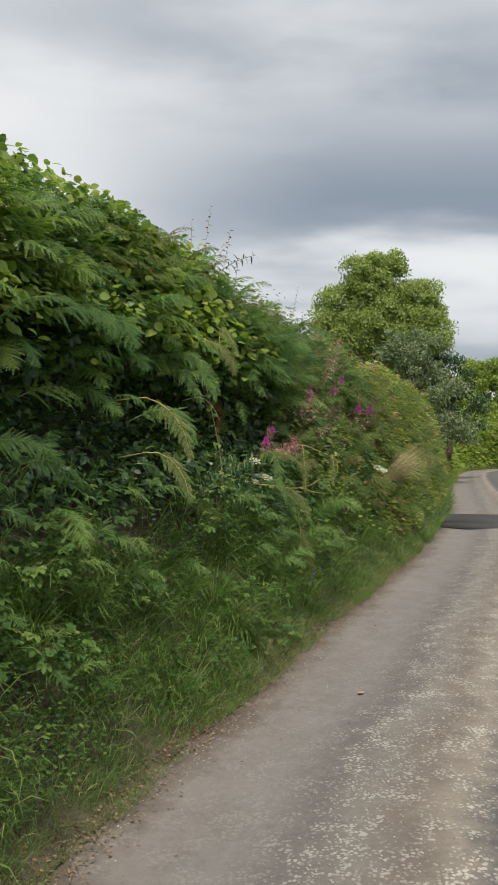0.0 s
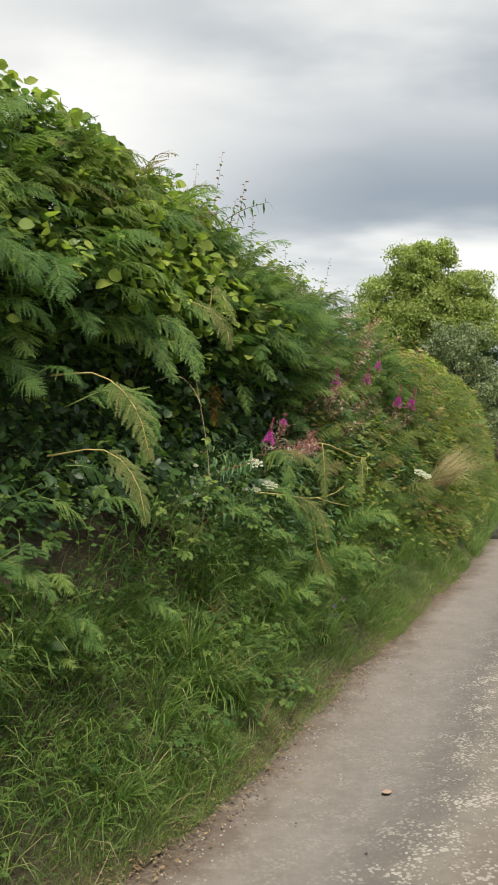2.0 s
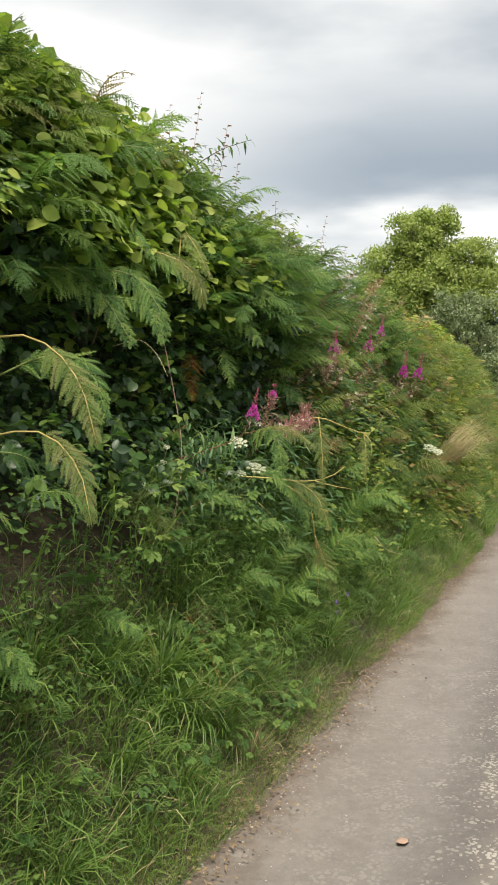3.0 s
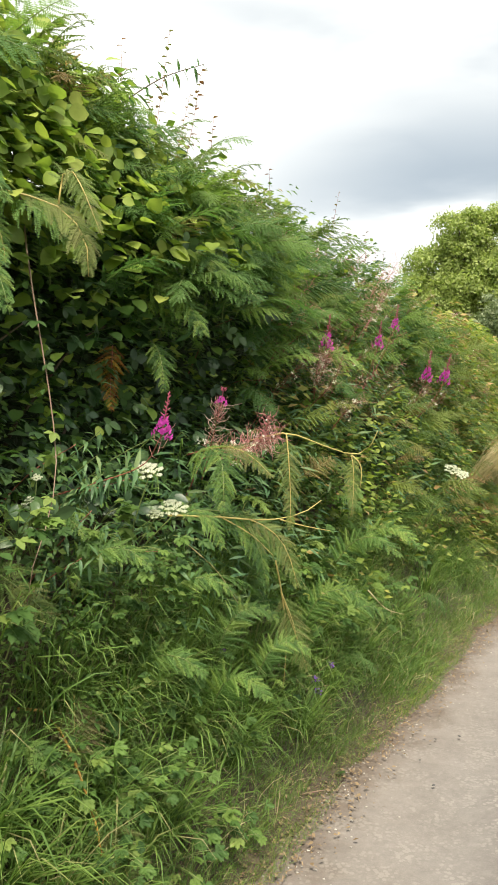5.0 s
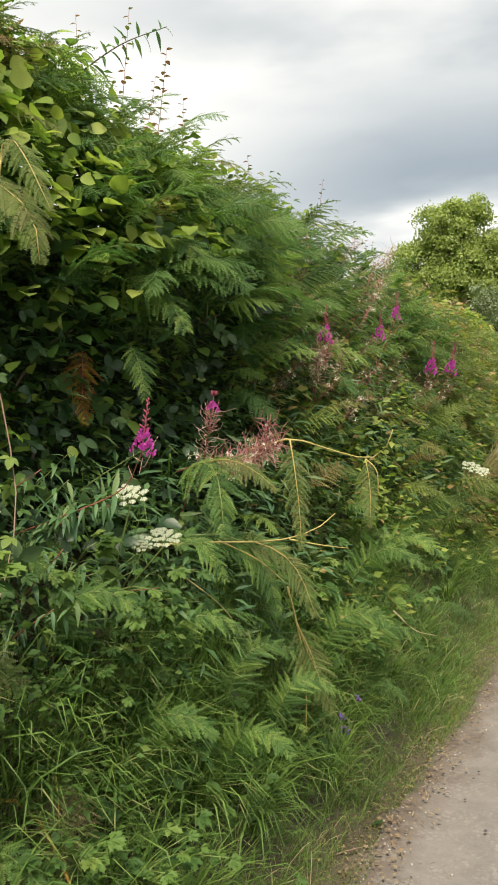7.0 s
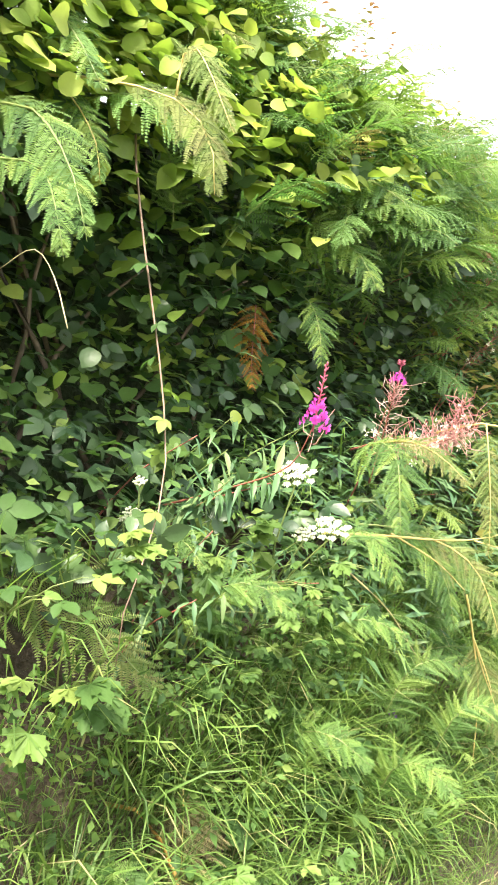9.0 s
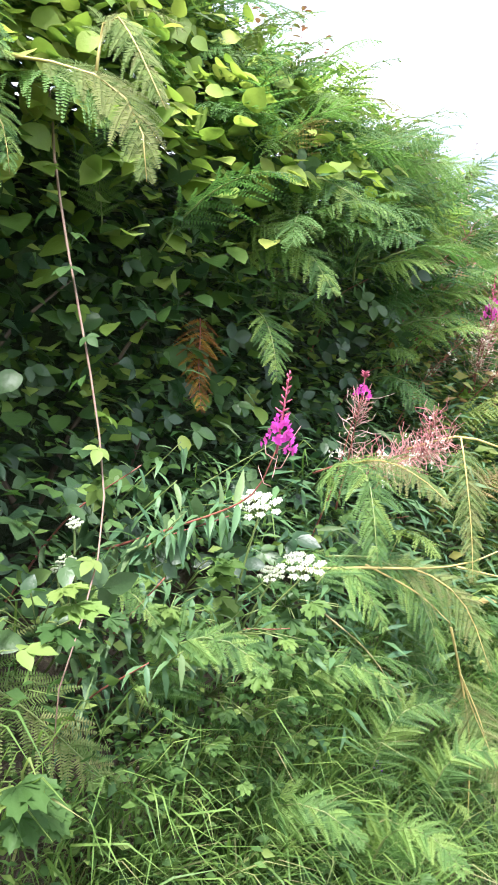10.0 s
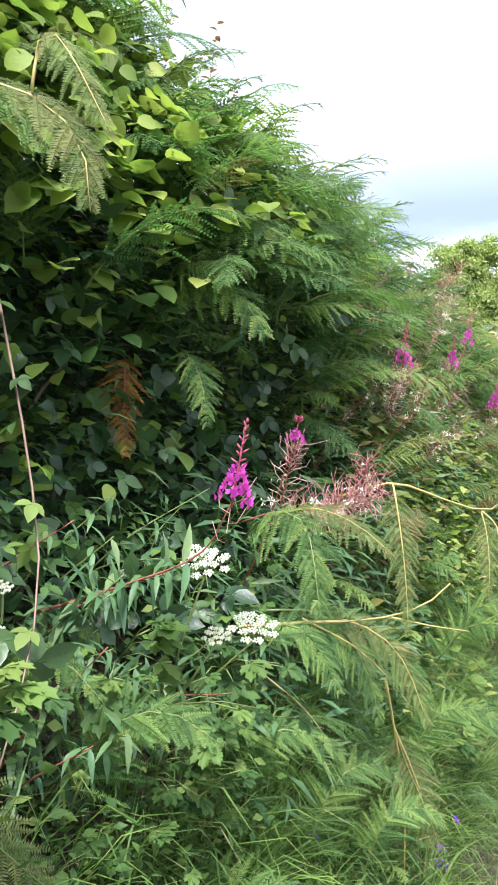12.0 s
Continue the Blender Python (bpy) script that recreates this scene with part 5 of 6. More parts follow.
cane = leafed_stem("bramble_cane", "bare brown bramble cane hanging over the hollow with few leaves", "bramble", [(-0.48, 6.0, 2.45), (-0.37, 5.82, 2.2), (-0.325, 5.74, 2.06), (-0.27, 5.68, 1.85), (-0.22, 5.65, 1.62), (-0.18, 5.6, 1.41), (-0.165, 5.5, 1.26), (-0.17, 5.4, 1.15), (-0.2, 5.42, 1.02)], CANE, TRIPLE_MESH, 18, 0.075, (0.2, 0.98), 0.0037, 3)


def raceme(name, label, line, size=1.0, seed=1, flowers=16, leaves=22, pods=10, leaf_size=0.10, group="rosebay along the bank", spike_run=1.0):
    """Rosebay willowherb: leafy red stem, pods, open magenta flowers and a red bud spike."""
    r = random.Random(seed)
    root = leafed_stem(name, label, "wildflower", line, RED_STEM, LANCE_MESH, leaves, leaf_size * 0.82, (0.05, 0.72), 0.0042 * size, seed, 0.35, group=group)
    path, length, start = curve_path(line, 14)
    top = path[-1] * length
    t = (path[-1] - path[-2]).normalized()
    up = (t + Vector((0, 0, 1.2))).normalized()
    side = up.orthogonal().normalized()
    head = 0.13 * size
    spike = Shape()
    tube(spike, [top - up * head * 0.1, top + up * head * 0.5, top + up * head * (0.5 + 0.75 * spike_run)], [0.003 * size, 0.0025 * size, 0.001], 4)
    for k in range(16):
        a, u = k * 2.4, 0.5 + 0.7 * spike_run * k / 16
        q = top + up * head * u
        d = (side * math.cos(a) + up.cross(side) * math.sin(a)) * (1.35 - u) + up * 0.5
        tube(spike, [q, q + d * 0.012 * size, q + d * 0.022 * size], [0.001, 0.0028 * size, 0.0006], 4)
    part("bud_spike", shape_mesh("bud_spike", spike, BUD, True), root, "dark pink pointed buds")
    petals = Shape()
    for a in (20, 90, 160, 270):
        m = pose(0, 0, 0, 28, 0, a)
        petals.add([m @ Vector(p) for p in ((0, 0, 0), (-0.36, 0.55, 0.06), (-0.25, 1.0, -0.05), (0, 0.9, 0), (0.25, 1.0, -0.05), (0.36, 0.55, 0.06))], [(0, 5, 4, 3, 2, 1)])
    pet = shape_mesh("flower", petals, PETAL)
    for k in range(flowers):
        a, u = k * 2.4 + r.uniform(-.3, .3), (0.25 + 0.30 * spike_run) * k / flowers
        d = side * math.cos(a) + up.cross(side) * math.sin(a)
        q = top + up * head * u + d * (0.032 - 0.03 * k / flowers) * size
        m = placements(np.array([q]), np.array([up + d * 0.3]), np.array([d + up * 0.1]), 0.0138 * size * r.uniform(0.8, 1.2))[0]
        part("flower", pet, root, "", as_matrix(m))
    if pods:
        sh = Shape()
        for k in range(pods):
            a, u = k * 2.4, -0.75 * k / pods - 0.05
            d = side * math.cos(a) + up.cross(side) * math.sin(a)
            q = top + up * head * u
            tube(sh, [q, q + d * 0.022 * size + up * 0.008 * size, q + d * r.uniform(0.025, 0.05) * size + up * r.uniform(0.02, 0.06) * size], [0.0009, 0.0012 * size, 0.0005], 3)
        part("seed_pod_tangle", shape_mesh("seed_pod_tangle", sh, POD, True), root, "thin pink seed pods")["kind"] = "stuff"
    return root


FIRE = "rosebay willowherb with a magenta flower spike on a red stem"
raceme("rosebay_willowherb", FIRE, [(-0.30, 5.8, 1.28), (-0.10, 5.75, 1.34), (0.06, 5.7, 1.40), (0.125, 5.66, 1.49)], 0.85, 1, 20, 44, 5, 0.11)
raceme("rosebay_willowherb", FIRE, [(0.02, 6.5, 1.2), (0.10, 6.44, 1.36), (0.16, 6.4, 1.52), (0.195, 6.39, 1.605)], 0.72, 2, 12, 18, 30, 0.065, spike_run=0.2)
raceme("rosebay_willowherb", FIRE, [(0.40, 7.75, 1.5), (0.50, 7.68, 1.7), (0.57, 7.6, 1.93)], 1.1, 3, 16, 20, 16)
raceme("rosebay_willowherb", FIRE, [(0.78, 8.7, 1.75), (0.9, 8.65, 1.95), (0.98, 8.6, 2.14)], 1.0, 4, 14, 18, 8)
raceme("rosebay_willowherb", FIRE, [(0.70, 8.5, 1.6), (0.80, 8.45, 1.8), (0.87, 8.4, 2.01)], 1.0, 5, 14, 18, 8)
raceme("rosebay_willowherb", FIRE, [(1.05, 9.6, 1.5), (1.2, 9.55, 1.7), (1.27, 9.5, 1.86)], 1.4, 6, 16, 20, 8)
raceme("rosebay_willowherb", FIRE, [(1.15, 9.6, 1.5), (1.32, 9.55, 1.7), (1.40, 9.5, 1.84)], 1.4, 7, 16, 20, 8)


def leafy_stems():
    """Leafy willowherb stems that lean out over the lower bank, and stems gone to red seed."""
    r = random.Random(31)
    for k in range(46):
        y = r.uniform(5.55, 9.2) if k > 17 else r.uniform(5.5, 5.95)
        s = s_at(y)
        z = r.uniform(1.0, 1.4) if y < 6.6 else r.uniform(1.2, 2.2)
        v = float(face_depth(s, z))
        a, b = lane_point(s, v + 0.35), lane_point(s + r.uniform(-0.25, 0.25), v - 0.02)
        leafed_stem("willowherb_stem", "leafy green willowherb stem leaning out of the bank", "wildflower", [(a[0], a[1], z - 0.22), ((a[0] + b[0]) / 2, (a[1] + b[1]) / 2, z - 0.02), (b[0], b[1], z + r.uniform(-0.02, 0.14))], RED_STEM if k % 4 == 0 else GREEN_STEM, LANCE_MESH, 26, r.uniform(0.065, 0.10), (0.15, 1.0), 0.0035, 200 + k, 0.3, group="leafy willowherb stems")
    for k in range(84):
        y = r.uniform(7.0, 12.5)
        s = s_at(y)
        z = r.uniform(1.7, 2.75)
        v = float(face_depth(s, z))
        a, b = lane_point(s, v + 0.2), lane_point(s + r.uniform(-0.1, 0.3), v - r.uniform(0.04, 0.16))
        seed_head("seeding_willowherb", [(a[0], a[1], z - 0.35), ((a[0] + b[0]) / 2, (a[1] + b[1]) / 2, z - 0.1), (b[0], b[1], z + 0.05)], 300 + k, 40, "reddish willowherb stem gone to seed", 0.06, 5, POD if k % 3 == 0 else SEED_RUST)


def seed_head(name, line, seed, count, label, length=0.055, fluff=8, mat=POD):
    """A stem set with thin curved pods and some pale fluff."""
    r = random.Random(seed)
    path, run, start = curve_path(line, 12)
    root = new(name)
    root.location = start
    part("stem", shape_mesh("stem", tube(Shape(), [q * run for q in path], [0.004 * (1 - 0.7 * i / 12) for i in range(13)], 4), RED_STEM, True), root)
    sh, fl = Shape(), Shape()
    for k in range(count):
        u = 0.3 + 0.68 * k / count
        i = min(int(u * 12), 11)
        p = path[i].lerp(path[i + 1], u * 12 - i) * run
        t = (path[i + 1] - path[i]).normalized()
        side = t.orthogonal().normalized()
        a = k * 2.4 + r.uniform(-.5, .5)
        d = side * math.cos(a) + t.cross(side) * math.sin(a)
        l = length * r.uniform(0.6, 1.3)
        e = Vector((r.gauss(0, 0.3), r.gauss(0, 0.3), r.gauss(0.05, 0.35))) * l
        tube(sh, [p, p + d * l * 0.35 + t * l * 0.2, p + d * l * 0.75 + t * l * 0.3 + e * 0.4, p + d * l * 0.8 + t * l * 0.5 + e], [0.0009, 0.0012, 0.001, 0.0005], 3)
    for k in range(fluff):
        p = path[r.randrange(5, 12)] * run + Vector((r.gauss(0, .02), r.gauss(0, .02), r.gauss(0, .02)))
        for j in range(7):
            d = Vector((r.gauss(0, 1), r.gauss(0, 1), r.gauss(0, 1))).normalized() * 0.012
            e = d.orthogonal().normalized() * 0.0025
            fl.add([p, p + d - e, p + d + e], [(0, 1, 2)])
    part("seed_pod_tangle", shape_mesh("seed_pod_tangle", sh, mat, True), root, "thin curved pinkish seed pods")["kind"] = "stuff"
    if fluff:
        part("seed_fluff", shape_mesh("seed_fluff", fl, FLUFF), root, "white silky seed fluff")["kind"] = "stuff"
    return tagged(root, label, "wildflower", "willowherb gone to seed")


leafy_stems()
for k, line in enumerate(([(0.66, 8.3, 1.95), (0.80, 8.5, 2.28), (0.92, 8.6, 2.52)], [(0.76, 8.6, 2.05), (0.91, 8.75, 2.4), (1.02, 8.85, 2.64)], [(0.70, 8.4, 2.0), (0.88, 8.55, 2.28), (0.98, 8.62, 2.46)], [(0.42, 7.75, 1.62), (0.54, 7.65, 1.78), (0.60, 7.58, 1.95)], [(0.46, 7.7, 1.6), (0.6, 7.6, 1.74), (0.66, 7.52, 1.88)],
                          [(0.5, 7.75, 1.66), (0.52, 7.6, 1.8), (0.55, 7.5, 1.9)], [(0.6, 7.7, 1.5), (0.7, 7.6, 1.62), (0.78, 7.55, 1.66)], [(1.05, 9.5, 1.6), (1.2, 9.4, 1.72), (1.3, 9.35, 1.80)], [(1.1, 9.55, 1.55), (1.28, 9.45, 1.66), (1.4, 9.4, 1.74)])):
    seed_head("seeding_willowherb", line, 760 + k, 60, "reddish willowherb stem gone to seed", 0.05, 10, POD if k in (0, 1, 2, 3, 5) else SEED_RUST)
PODS = "willowherb stem with a tangle of pink seed pods"
seed_head("seeding_willowherb", [(0.04, 6.5, 1.40), (0.15, 6.46, 1.43), (0.28, 6.44, 1.43), (0.40, 6.44, 1.46)], 71, 120, PODS, 0.06, 14)
seed_head("seeding_willowherb", [(0.08, 6.55, 1.38), (0.22, 6.5, 1.42), (0.34, 6.48, 1.46), (0.38, 6.47, 1.56)], 72, 100, PODS, 0.055, 10)
seed_head("seeding_willowherb", [(0.20, 6.55, 1.35), (0.30, 6.5, 1.44), (0.42, 6.5, 1.48)], 73, 90, PODS, 0.06, 12)
seed_head("seeding_willowherb", [(0.10, 6.5, 1.3), (0.14, 6.45, 1.42), (0.17, 6.41, 1.52), (0.19, 6.40, 1.6)], 74, 50, PODS, 0.05, 4)


def umbel_plant(heads, base, label, seed):
    """White umbellifer: a ridged green stem, rays, and flat heads of many florets."""
    r = random.Random(seed)
    root = new("hogweed")
    base = Vector(base)
    root.location = base
    for h, rad in heads:
        h = Vector(h) - base
        knee = h * 0.55 + Vector((-0.02, 0.02, -0.02))
        part("stem", shape_mesh("stem", tube(Shape(), [Vector((0, 0, 0)), knee * 0.5, knee, h - Vector((0, 0, rad * 0.7))], [0.0035, 0.003, 0.0025, 0.002], 5), GREEN_STEM, True), root)
        rays, fl = Shape(), Shape()
        lean = pose(0, 0, 0, r.uniform(22, 34), r.uniform(4, 14), 0).to_3x3()
        o = h - Vector((0, 0, rad * 0.7))
        for k in range(17):
            a, q = k * 2.4, rad * math.sqrt((k + 0.5) / 17) * r.uniform(0.9, 1.1)
            c = h + lean @ Vector((math.cos(a) * q, math.sin(a) * q, -0.25 * q * q / rad + r.uniform(-0.003, 0.003)))
            tube(rays, [o, o.lerp(c, 0.6) + Vector((0, 0, -0.003)), c], [0.001, 0.0008, 0.0008], 3)
            for j in range(13):
                b, w = j * 2.4, rad * 0.22 * math.sqrt((j + 0.5) / 13)
                f = c + lean @ Vector((math.cos(b) * w, math.sin(b) * w, 0.003 - 0.2 * w))
                e = rad * r.uniform(0.04, 0.07)
                ang = r.uniform(0, 6)
                tilt = Vector((math.cos(b), math.sin(b), 0)) * -0.3
                ring = [f + lean @ Vector((math.cos(ang + i * 1.2566) * e, math.sin(ang + i * 1.2566) * e, tilt.dot(Vector((math.cos(ang + i * 1.2566), math.sin(ang + i * 1.2566), 0))) * e)) for i in range(5)]
                fl.add(ring + [f - Vector((0, 0, 0.004))], [(0, 1, 2, 3, 4), (1, 0, 5), (2, 1, 5), (3, 2, 5), (4, 3, 5), (0, 4, 5)])
        part("umbel_rays", shape_mesh("umbel_rays", rays, GREEN_STEM), root)["kind"] = "stuff"
        part("flower_head", shape_mesh("flower_head", fl, UMBEL), root, "flat creamy white flower head")
    return tagged(root, label, "wildflower", "white umbel flowers")


umbel_plant([((0.14, 5.775, 1.27), 0.043), ((0.055, 5.79, 1.385), 0.042), ((0.06, 5.86, 1.235), 0.026)], (-0.06, 5.95, 1.02), "hogweed with flat white flower heads among willowherb", 1)
umbel_plant([((-0.245, 5.61, 1.365), 0.014), ((-0.26, 5.6, 1.30), 0.017), ((-0.29, 5.62, 1.28), 0.010)], (-0.30, 5.75, 1.05), "small cream flower heads beside a bramble cane", 2)
umbel_plant([((1.31, 8.2, 1.27), 0.055), ((1.36, 8.17, 1.24), 0.04)], (1.15, 8.35, 0.9), "white umbel flowers farther along the bank", 3)


def herb_clump(P, seed, count, size, label, meshes, name="herb_plant"):
    """A low plant of lobed leaves on short stalks."""
    r = random.Random(seed)
    root = new(name)
    root.location = P
    for k in range(count):
        a = r.uniform(60, 220)
        e = r.uniform(-0.2, 0.9)
        l = r.uniform(0.05, 0.17)
        d = Vector((math.sin(radians(a)), math.cos(radians(a)), e)).normalized()
        q = d * l
        part("leaf_stalk", shape_mesh("leaf_stalk", tube(Shape(), [(0, 0, 0), q * 0.6 + Vector((0, 0, 0.01)), q], 0.0014, 3), GREEN_STEM), root)
        m = placements(np.array([q]), np.array([d + Vector((0, 0, -0.5))]), np.array([Vector((0.2, -0.3, 1)) + Vector((r.gauss(0, .25), r.gauss(0, .25), 0))]), size * r.uniform(0.7, 1.3))[0]
        part("leaf", meshes[k % len(meshes)], root, "", as_matrix(m))
    return tagged(root, label, "herb", "herbs on the bank")


rh = random.Random(17)
LOW_HERBS = ((5.0, 0.2), (5.1, 0.3), (5.35, 0.16), (5.48, 0.28), (5.7, 0.14), (5.6, 0.3), (6.05, 0.12), (5.85, 0.28), (6.2, 0.24), (4.7, 0.2), (4.4, 0.24), (5.4, 0.22), (5.65, 0.26), (5.5, 0.34), (5.9, 0.16))
for k, (y, v) in enumerate(LOW_HERBS):
    xy = lane_point(s_at(y), v)
    herb_clump((xy[0], xy[1], float(bank_height(v)) + 0.02), 580 + k, 14, 0.040 if y > 5.4 else 0.032, "bright green herb with lobed leaves", LOBED_MESH)
for k, P in enumerate(((-0.02, 5.8, 1.12), (0.05, 5.9, 1.05), (-0.08, 5.85, 0.98), (0.0, 5.9, 0.92), (-0.12, 5.8, 0.88), (-0.05, 5.5, 0.55), (-0.15, 5.45, 0.5), (0.05, 5.62, 0.45), (-0.22, 5.5, 0.48), (0.12, 5.75, 0.42), (-0.3, 5.45, 0.6), (0.02, 5.45, 0.35))):
    herb_clump(P, 500 + k, 12, 0.038, "bright green herb with lobed leaves", LOBED_MESH)
for k in range(26):
    y = rh.uniform(3.2, 8.5)
    z = rh.uniform(0.3, 1.2)
    v = float(face_depth(s_at(y), z)) + 0.06
    xy = lane_point(s_at(y), v)
    herb_clump((xy[0], xy[1], max(z, float(bank_height(v)))), 540 + k, 8, 0.06, "green leafy herb on the lower bank", LOBED_MESH if k % 3 else TRIPLE_MESH)


def grass_tuft(P, seed, count, length, spread, label, mat=GRASS, heading=None, shapes=BLADES, name="grass_tuft"):
    """A tuft of long arching blades from one root."""
    r = np.random.default_rng(seed)
    a = r.uniform(0, 6.28, count) if heading is None else radians(90 - heading) + r.normal(0, spread, count)
    flat = np.stack((np.cos(a), np.sin(a), np.zeros(count)), 1)
    up = unit(np.array((0.08, -0.08, 1.0)) + flat * r.uniform(0, 0.5, count)[:, None])
    x = unit(np.cross(flat, up))
    size = r.uniform(0.5, 1.0, count) * length
    M = np.zeros((count, 4, 4))
    M[:, :3, 0], M[:, :3, 1], M[:, :3, 2], M[:, 3, 3] = x * size[:, None], np.cross(up, x) * size[:, None], up * size[:, None], 1
    M[:, :3, 3] = flat * r.uniform(0, 0.05, count)[:, None]
    me = laid_out("grass_tuft", shapes, r.integers(0, len(shapes), count), M, r.uniform(0, 1, count), mat)
    ob = new(name, me)
    ob.location = P
    return tagged(ob, label, "grass", "grass tufts")


TUFT = "tuft of long arching green grass on the bank"
for k, (y, v, n, l) in enumerate(((5.93, 0.36, 150, 0.42), (5.72, 0.34, 110, 0.40), (6.02, 0.28, 110, 0.40), (6.22, 0.2, 130, 0.36), (6.4, 0.22, 100, 0.38), (5.62, 0.18, 110, 0.36), (5.4, 0.26, 100, 0.36), (6.75, 0.16, 100, 0.34), (7.1, 0.2, 100, 0.36), (5.1, 0.3, 120, 0.44),
                                  (4.8, 0.36, 110, 0.36), (4.5, 0.42, 100, 0.36), (4.15, 0.42, 100, 0.36), (3.8, 0.4, 100, 0.34), (3.4, 0.4, 100, 0.34), (7.6, 0.2, 110, 0.38), (8.2, 0.22, 110, 0.4), (9.0, 0.24, 110, 0.4), (9.8, 0.24, 110, 0.4), (4.95, 0.14, 90, 0.3), (4.3, 0.14, 90, 0.3), (5.2, 0.2, 120, 0.4), (5.35, 0.16, 110, 0.36), (5.05, 0.24, 120, 0.42), (5.55, 0.24, 110, 0.4), (5.75, 0.18, 110, 0.36), (6.1, 0.3, 100, 0.36), (4.7, 0.22, 100, 0.36), (5.5, 0.4, 90, 0.36), (6.5, 0.3, 90, 0.34), (6.9, 0.28, 100, 0.34), (7.4, 0.3, 100, 0.36))):
    xy = lane_point(s_at(y), v)
    grass_tuft((xy[0], xy[1], float(bank_height(v))), 600 + k, n, l, 1.2, TUFT)
dry_blades = [blade(k, b, 0.005, 5) for k, b in ((31, 60), (32, 80), (33, 95), (34, 45))]
for k, (x, y, z) in enumerate(((1.85, 11.3, 0.85), (1.95, 11.6, 0.85), (2.05, 11.9, 0.85), (1.75, 11.0, 0.85), (2.2, 12.2, 0.85))):
    grass_tuft((x, y, z), 650 + k, 90, 0.95, 0.5, "tall dry straw grass leaning over the bank", GRASS_DRY, 95, dry_blades, "dry_grass_tuft")


grass_tuft((0.12, 5.47, 0.03), 680, 60, 0.24, 1.2, "small brown dead grass tuft at the lane edge", THATCH, None, dry_blades, "dry_grass_tuft")
single_frond([(-0.02, 5.44, 0.46), (0.03, 5.45, 0.36), (0.08, 5.46, 0.25), (0.11, 5.47, 0.12)], FERN_PALE, "yellowing bracken frond hanging to the lane edge", 0.6, 0.1, 0.3, STRAW_STEM, 32)


# shoots above the hedge
def shoot(tip, foot, seed, label, count=16, size=0.035, mesh=None):
    mid_ = [(a + b) / 2 + c for a, b, c in zip(tip, foot, (0.02, 0.0, 0.05))]
    leafed_stem("hedge_shoot", label, "shoot", [foot, mid_, tip], RED_STEM, mesh or RED_LEAF_MESH, count, size, (0.25, 1.0), 0.003, seed, 0.1, group="shoots above the hedge")


RED = "thin upright hedge shoot with small reddish leaves"
for k, (tip, foot) in enumerate((((-0.36, 8.0, 3.84), (-0.55, 8.0, 2.7)), ((-0.48, 8.0, 3.45), (-0.55, 8.0, 2.7)), ((-0.24, 8.0, 3.46), (-0.45, 8.05, 2.7)), ((-0.17, 8.0, 3.60), (-0.35, 8.0, 2.7)), ((-0.10, 8.0, 3.32), (-0.2, 8.0, 2.6)), ((-0.51, 7.5, 3.57), (-0.6, 7.6, 2.6)), ((-0.30, 8.1, 3.3), (-0.4, 8.1, 2.6)), ((-0.42, 8.0, 3.25), (-0.45, 8.1, 2.6)),
                                 ((0.61, 10.0, 3.43), (0.45, 10.0, 2.7)), ((0.52, 10.0, 3.2), (0.42, 10.0, 2.7)), ((0.15, 8.8, 3.26), (0.1, 8.9, 2.7)), ((0.85, 11.0, 3.33), (0.8, 11.0, 2.7)), ((0.95, 11.2, 3.2), (0.9, 11.2, 2.7)), ((1.06, 12.0, 3.36), (1.0, 12.0, 2.7)), ((0.7, 10.4, 3.2), (0.6, 10.4, 2.7)), ((-1.35, 5.2, 3.35), (-1.4, 5.3, 2.6)))):
    shoot(tip, foot, 700 + k, RED, 24 if k < 8 else 16, 0.055)
leafed_stem("willow_shoot", "stout grey shoot with narrow leaves above the hedge", "shoot", [(-0.42, 6.6, 2.62), (-0.33, 6.6, 2.80), (-0.12, 6.65, 2.97), (0.07, 6.7, 3.05)], TWIG, LANCE_MESH, 26, 0.11, (0.35, 1.0), 0.005, 720, 0.0)

# ---- loose things on the lane ----
def pebble(seed):
    r = random.Random(seed)
    bm = bmesh.new()
    bmesh.ops.create_icosphere(bm, subdivisions=1, radius=0.5)
    for q in bm.verts:
        q.co = Vector((q.co.x * r.uniform(0.8, 1.3), q.co.y * r.uniform(0.7, 1.1), q.co.z * r.uniform(0.45, 0.7)))
    sh = Shape().add([q.co for q in bm.verts], [[w.index for w in f.verts] for f in bm.faces])
    bm.free()
    return sh


PEBBLES = [pebble(k) for k in range(4)]


def chippings(count, s_range, v_mid, v_spread, size, label, bias=1.0):
    s = s_range[0] + (s_range[1] - s_range[0]) * rng.uniform(0, 1, count) ** bias
    v = v_mid + v_spread * rng.normal(0, 1, count) + 0.07 * waves(s, 90, 2.6)
    v = np.minimum(v, -0.02)
    keep = waves(s * 1.0 + v * 6, 91, 6.0) + rng.normal(0, 0.6, count) > -0.35
    s, v = s[keep], v[keep]
    n = len(s)
    P = np.concatenate((lane_point(s, v), (road_height(s, v) + 0.001)[:, None]), 1)
    M = placements(P, np.concatenate((rng.normal(0, 1, (n, 2)), np.zeros((n, 1))), 1), np.array((0, 0, 1.0)) + rng.normal(0, 0.2, (n, 3)), rng.uniform(size[0], size[1], n))
    me = laid_out("chippings", PEBBLES, rng.integers(0, 4, n), M, rng.uniform(0, 1, n), STONE)
    tagged(new("chippings", me), label, "gravel", kind="stuff")


chippings(2600, (s_at(1.8), s_at(14.0)), -1.02, 0.10, (0.005, 0.015), "pale loose stone chippings between the wheel tracks", 1.3)
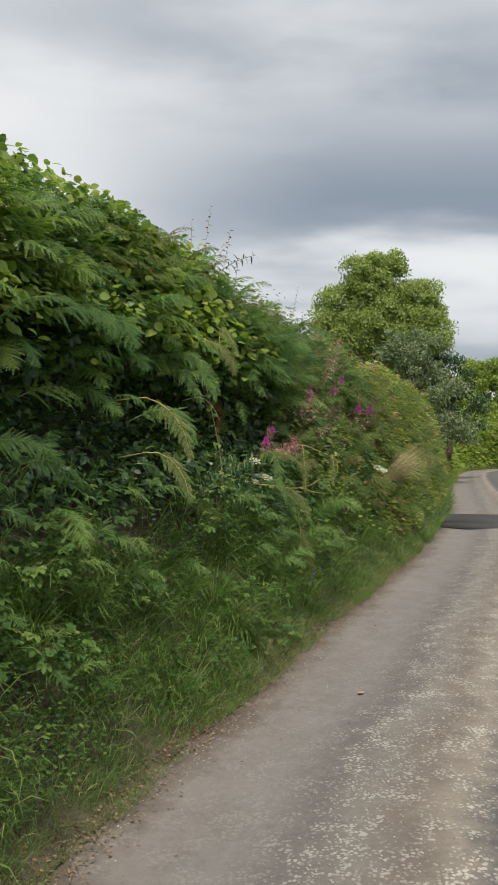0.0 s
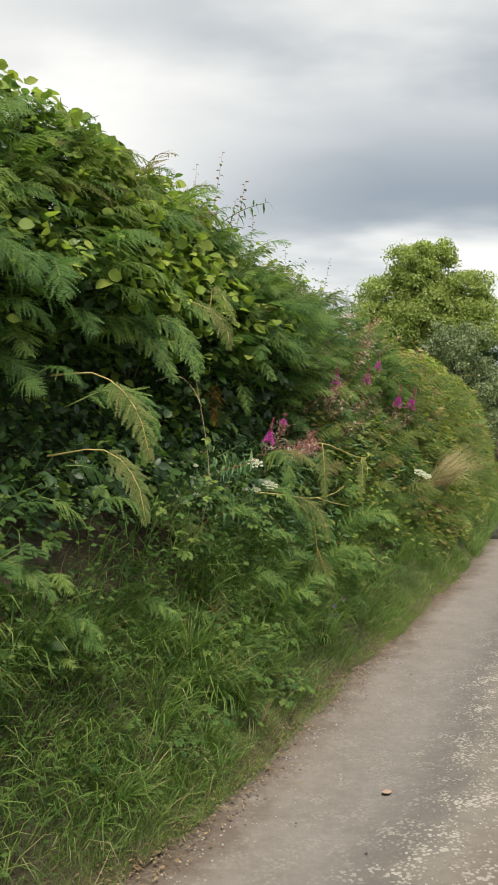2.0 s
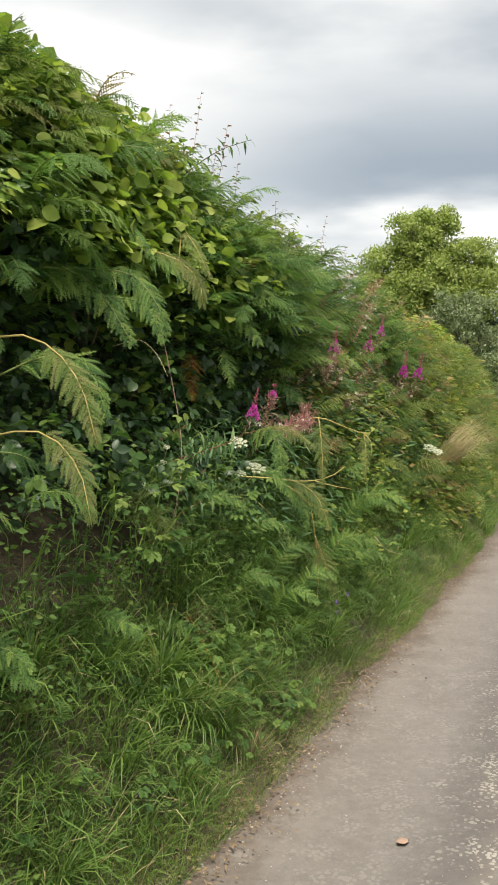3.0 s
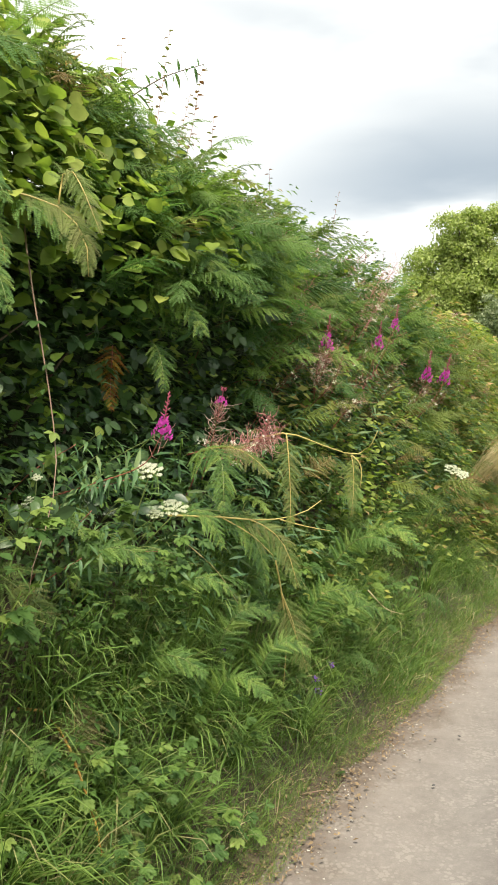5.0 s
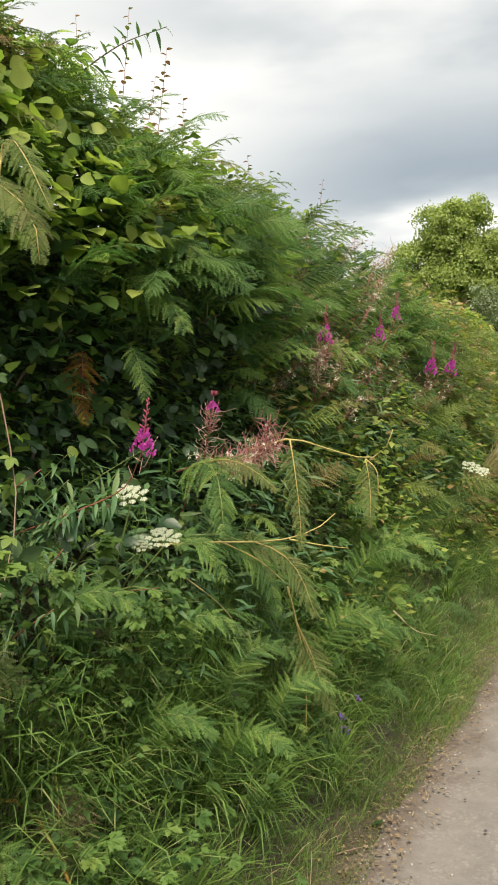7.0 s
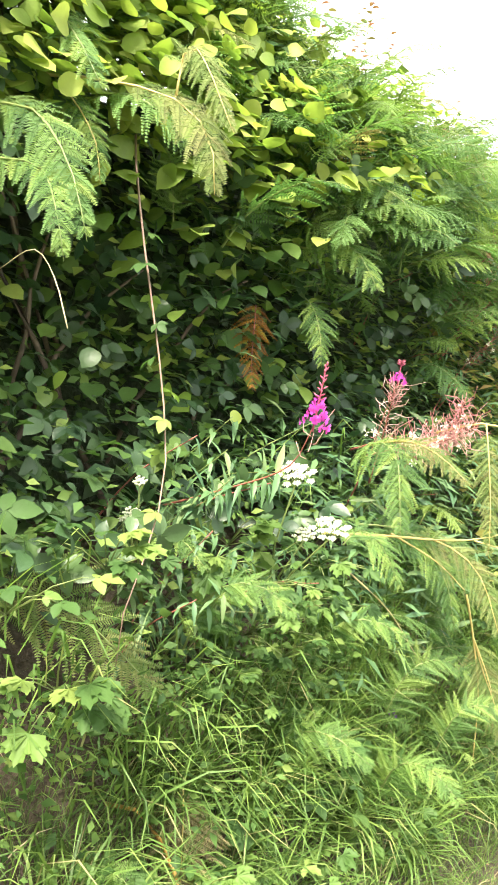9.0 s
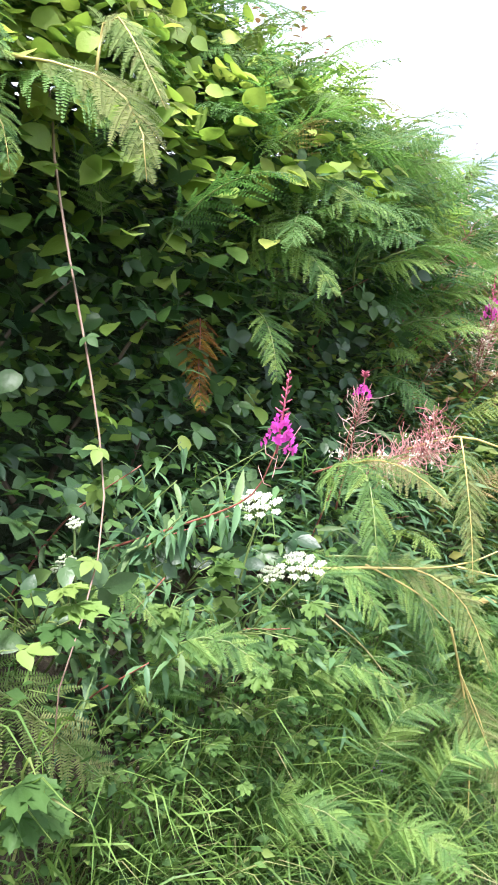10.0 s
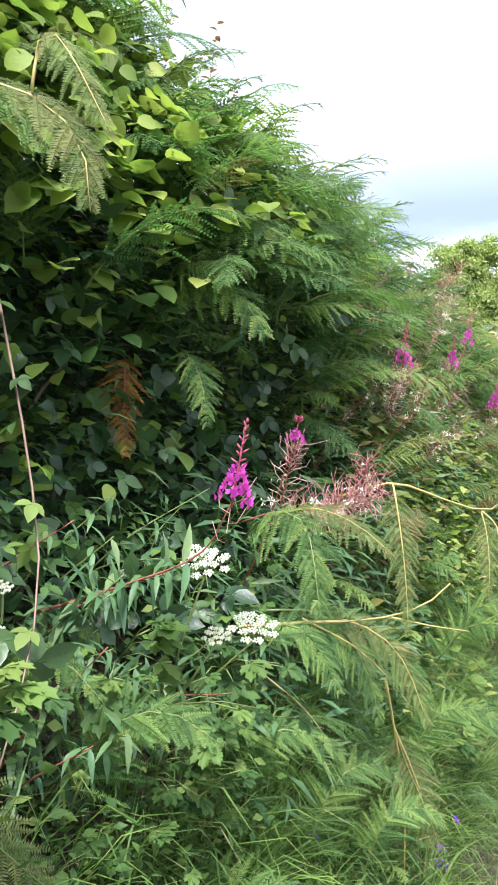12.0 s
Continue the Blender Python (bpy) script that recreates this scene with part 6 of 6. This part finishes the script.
chippings(1800, (s_at(1.8), s_at(14.0)), -1.45, 0.13, (0.006, 0.018), "pale loose chippings along the middle of the lane", 1.3)
chippings(1500, (s_at(1.8), s_at(12.0)), -0.10, 0.09, (0.004, 0.013), "small stones and grit at the edge of the lane", 1.0)


def edge_litter():
    n = 5200
    s = rng.uniform(s_at(2.0), s_at(11.0), n)
    v = rng.normal(-0.04, 0.08, n)
    P = np.concatenate((lane_point(s, v), (0.010 + np.maximum(bank_height(v), 0.0))[:, None]), 1)
    M = placements(P, np.concatenate((rng.normal(0, 1, (n, 2)), rng.normal(0, 0.15, (n, 1))), 1), np.array((0, 0, 1.0)) + rng.normal(0, 0.3, (n, 3)), rng.uniform(0.008, 0.026, n))
    me = laid_out("leaf_litter", [SMALL, LANCE], rng.integers(0, 2, n), M, rng.uniform(0, 1, n), THATCH)
    tagged(new("leaf_litter", me), "brown dead leaves and stems along the lane edge", "litter", kind="stuff")


edge_litter()


def road_stone(P, size, label, mat, seed, thick=0.45):
    ob = new("stone", shape_mesh("stone", pebble(seed), mat, True))
    ob.matrix_basis = pose(P[0], P[1], P[2] + size * 0.1, 0, 0, seed * 40) @ Matrix.Diagonal((size, size * 0.8, size * thick, 1))
    tagged(ob, label, "stone", "loose stones on the lane")


for k, (x, y, d) in enumerate(((0.534, 3.837, 0.016), (-0.014, 3.859, 0.014), (0.557, 4.392, 0.016), (1.054, 6.741, 0.022), (1.237, 7.313, 0.02), (1.117, 7.263, 0.016), (1.02, 7.0, 0.014), (0.3, 4.6, 0.014))):
    road_stone((x, y, 0.0), d, "small dark stone lying on the lane", TAR, 800 + k)
brick_bit = plain_material("brick_crumb", ((0.3, (0.28, 0.18, 0.13)), (0.7, (0.33, 0.24, 0.19))), 30.0, 0.9)
road_stone((0.69, 4.92, 0.0), 0.06, "flat orange brick crumb on the lane", brick_bit, 811, 0.2)
fallen = new("fallen_leaf", shape_mesh("fallen_leaf", ROUND[1], HERB, True))
fallen.matrix_basis = pose(0.68, 6.77, 0.022, -6, 4, 60) @ Matrix.Scale(0.05, 4)
tagged(fallen, "small green leaf fallen on the lane edge", "leaf")
for k, (a, b) in enumerate((((0.50, 6.55, 0.015), (0.60, 6.60, 0.015)), ((0.10, 5.40, 0.02), (0.22, 5.52, 0.02)), ((-0.2, 4.5, 0.02), (-0.1, 4.6, 0.02)))):
    tw = new("twig", shape_mesh("twig", tube(Shape(), [Vector(p) - Vector(a) for p in bent(a, b, 0.004, 5, 0.004, random.Random(k))], [0.003, 0.003, 0.0028, 0.0025, 0.002, 0.0012], 5), CANE, True))
    tw.location = a
    tagged(tw, "short dead twig lying at the lane edge", "twig")


def vetch(P, seed):
    r = random.Random(seed)
    root = new("tufted_vetch")
    root.location = P
    part("stem", shape_mesh("stem", tube(Shape(), [(-0.03, 0.05, -0.12), (-0.01, 0.02, -0.05), (0, 0, 0)], [0.0015, 0.0012, 0.001], 4), GREEN_STEM), root)
    sh = Shape()
    for k in range(12):
        m = pose(r.gauss(0, 0.006), r.gauss(0, 0.006), k * 0.0022, r.uniform(20, 60), 0, k * 137) @ Matrix.Scale(0.013, 4)
        sh.add([m @ Vector(p) for p in SMALL.v], SMALL.f)
    part("flower", shape_mesh("flower", sh, VETCH), root, "purple flower cluster")
    tagged(root, "purple vetch flower low in the grass", "wildflower")


for k, P in enumerate(((0.21, 6.4, 0.62), (0.62, 6.95, 0.42), (0.56, 6.85, 0.33), (0.55, 6.8, 0.40))):
    vetch(P, k)
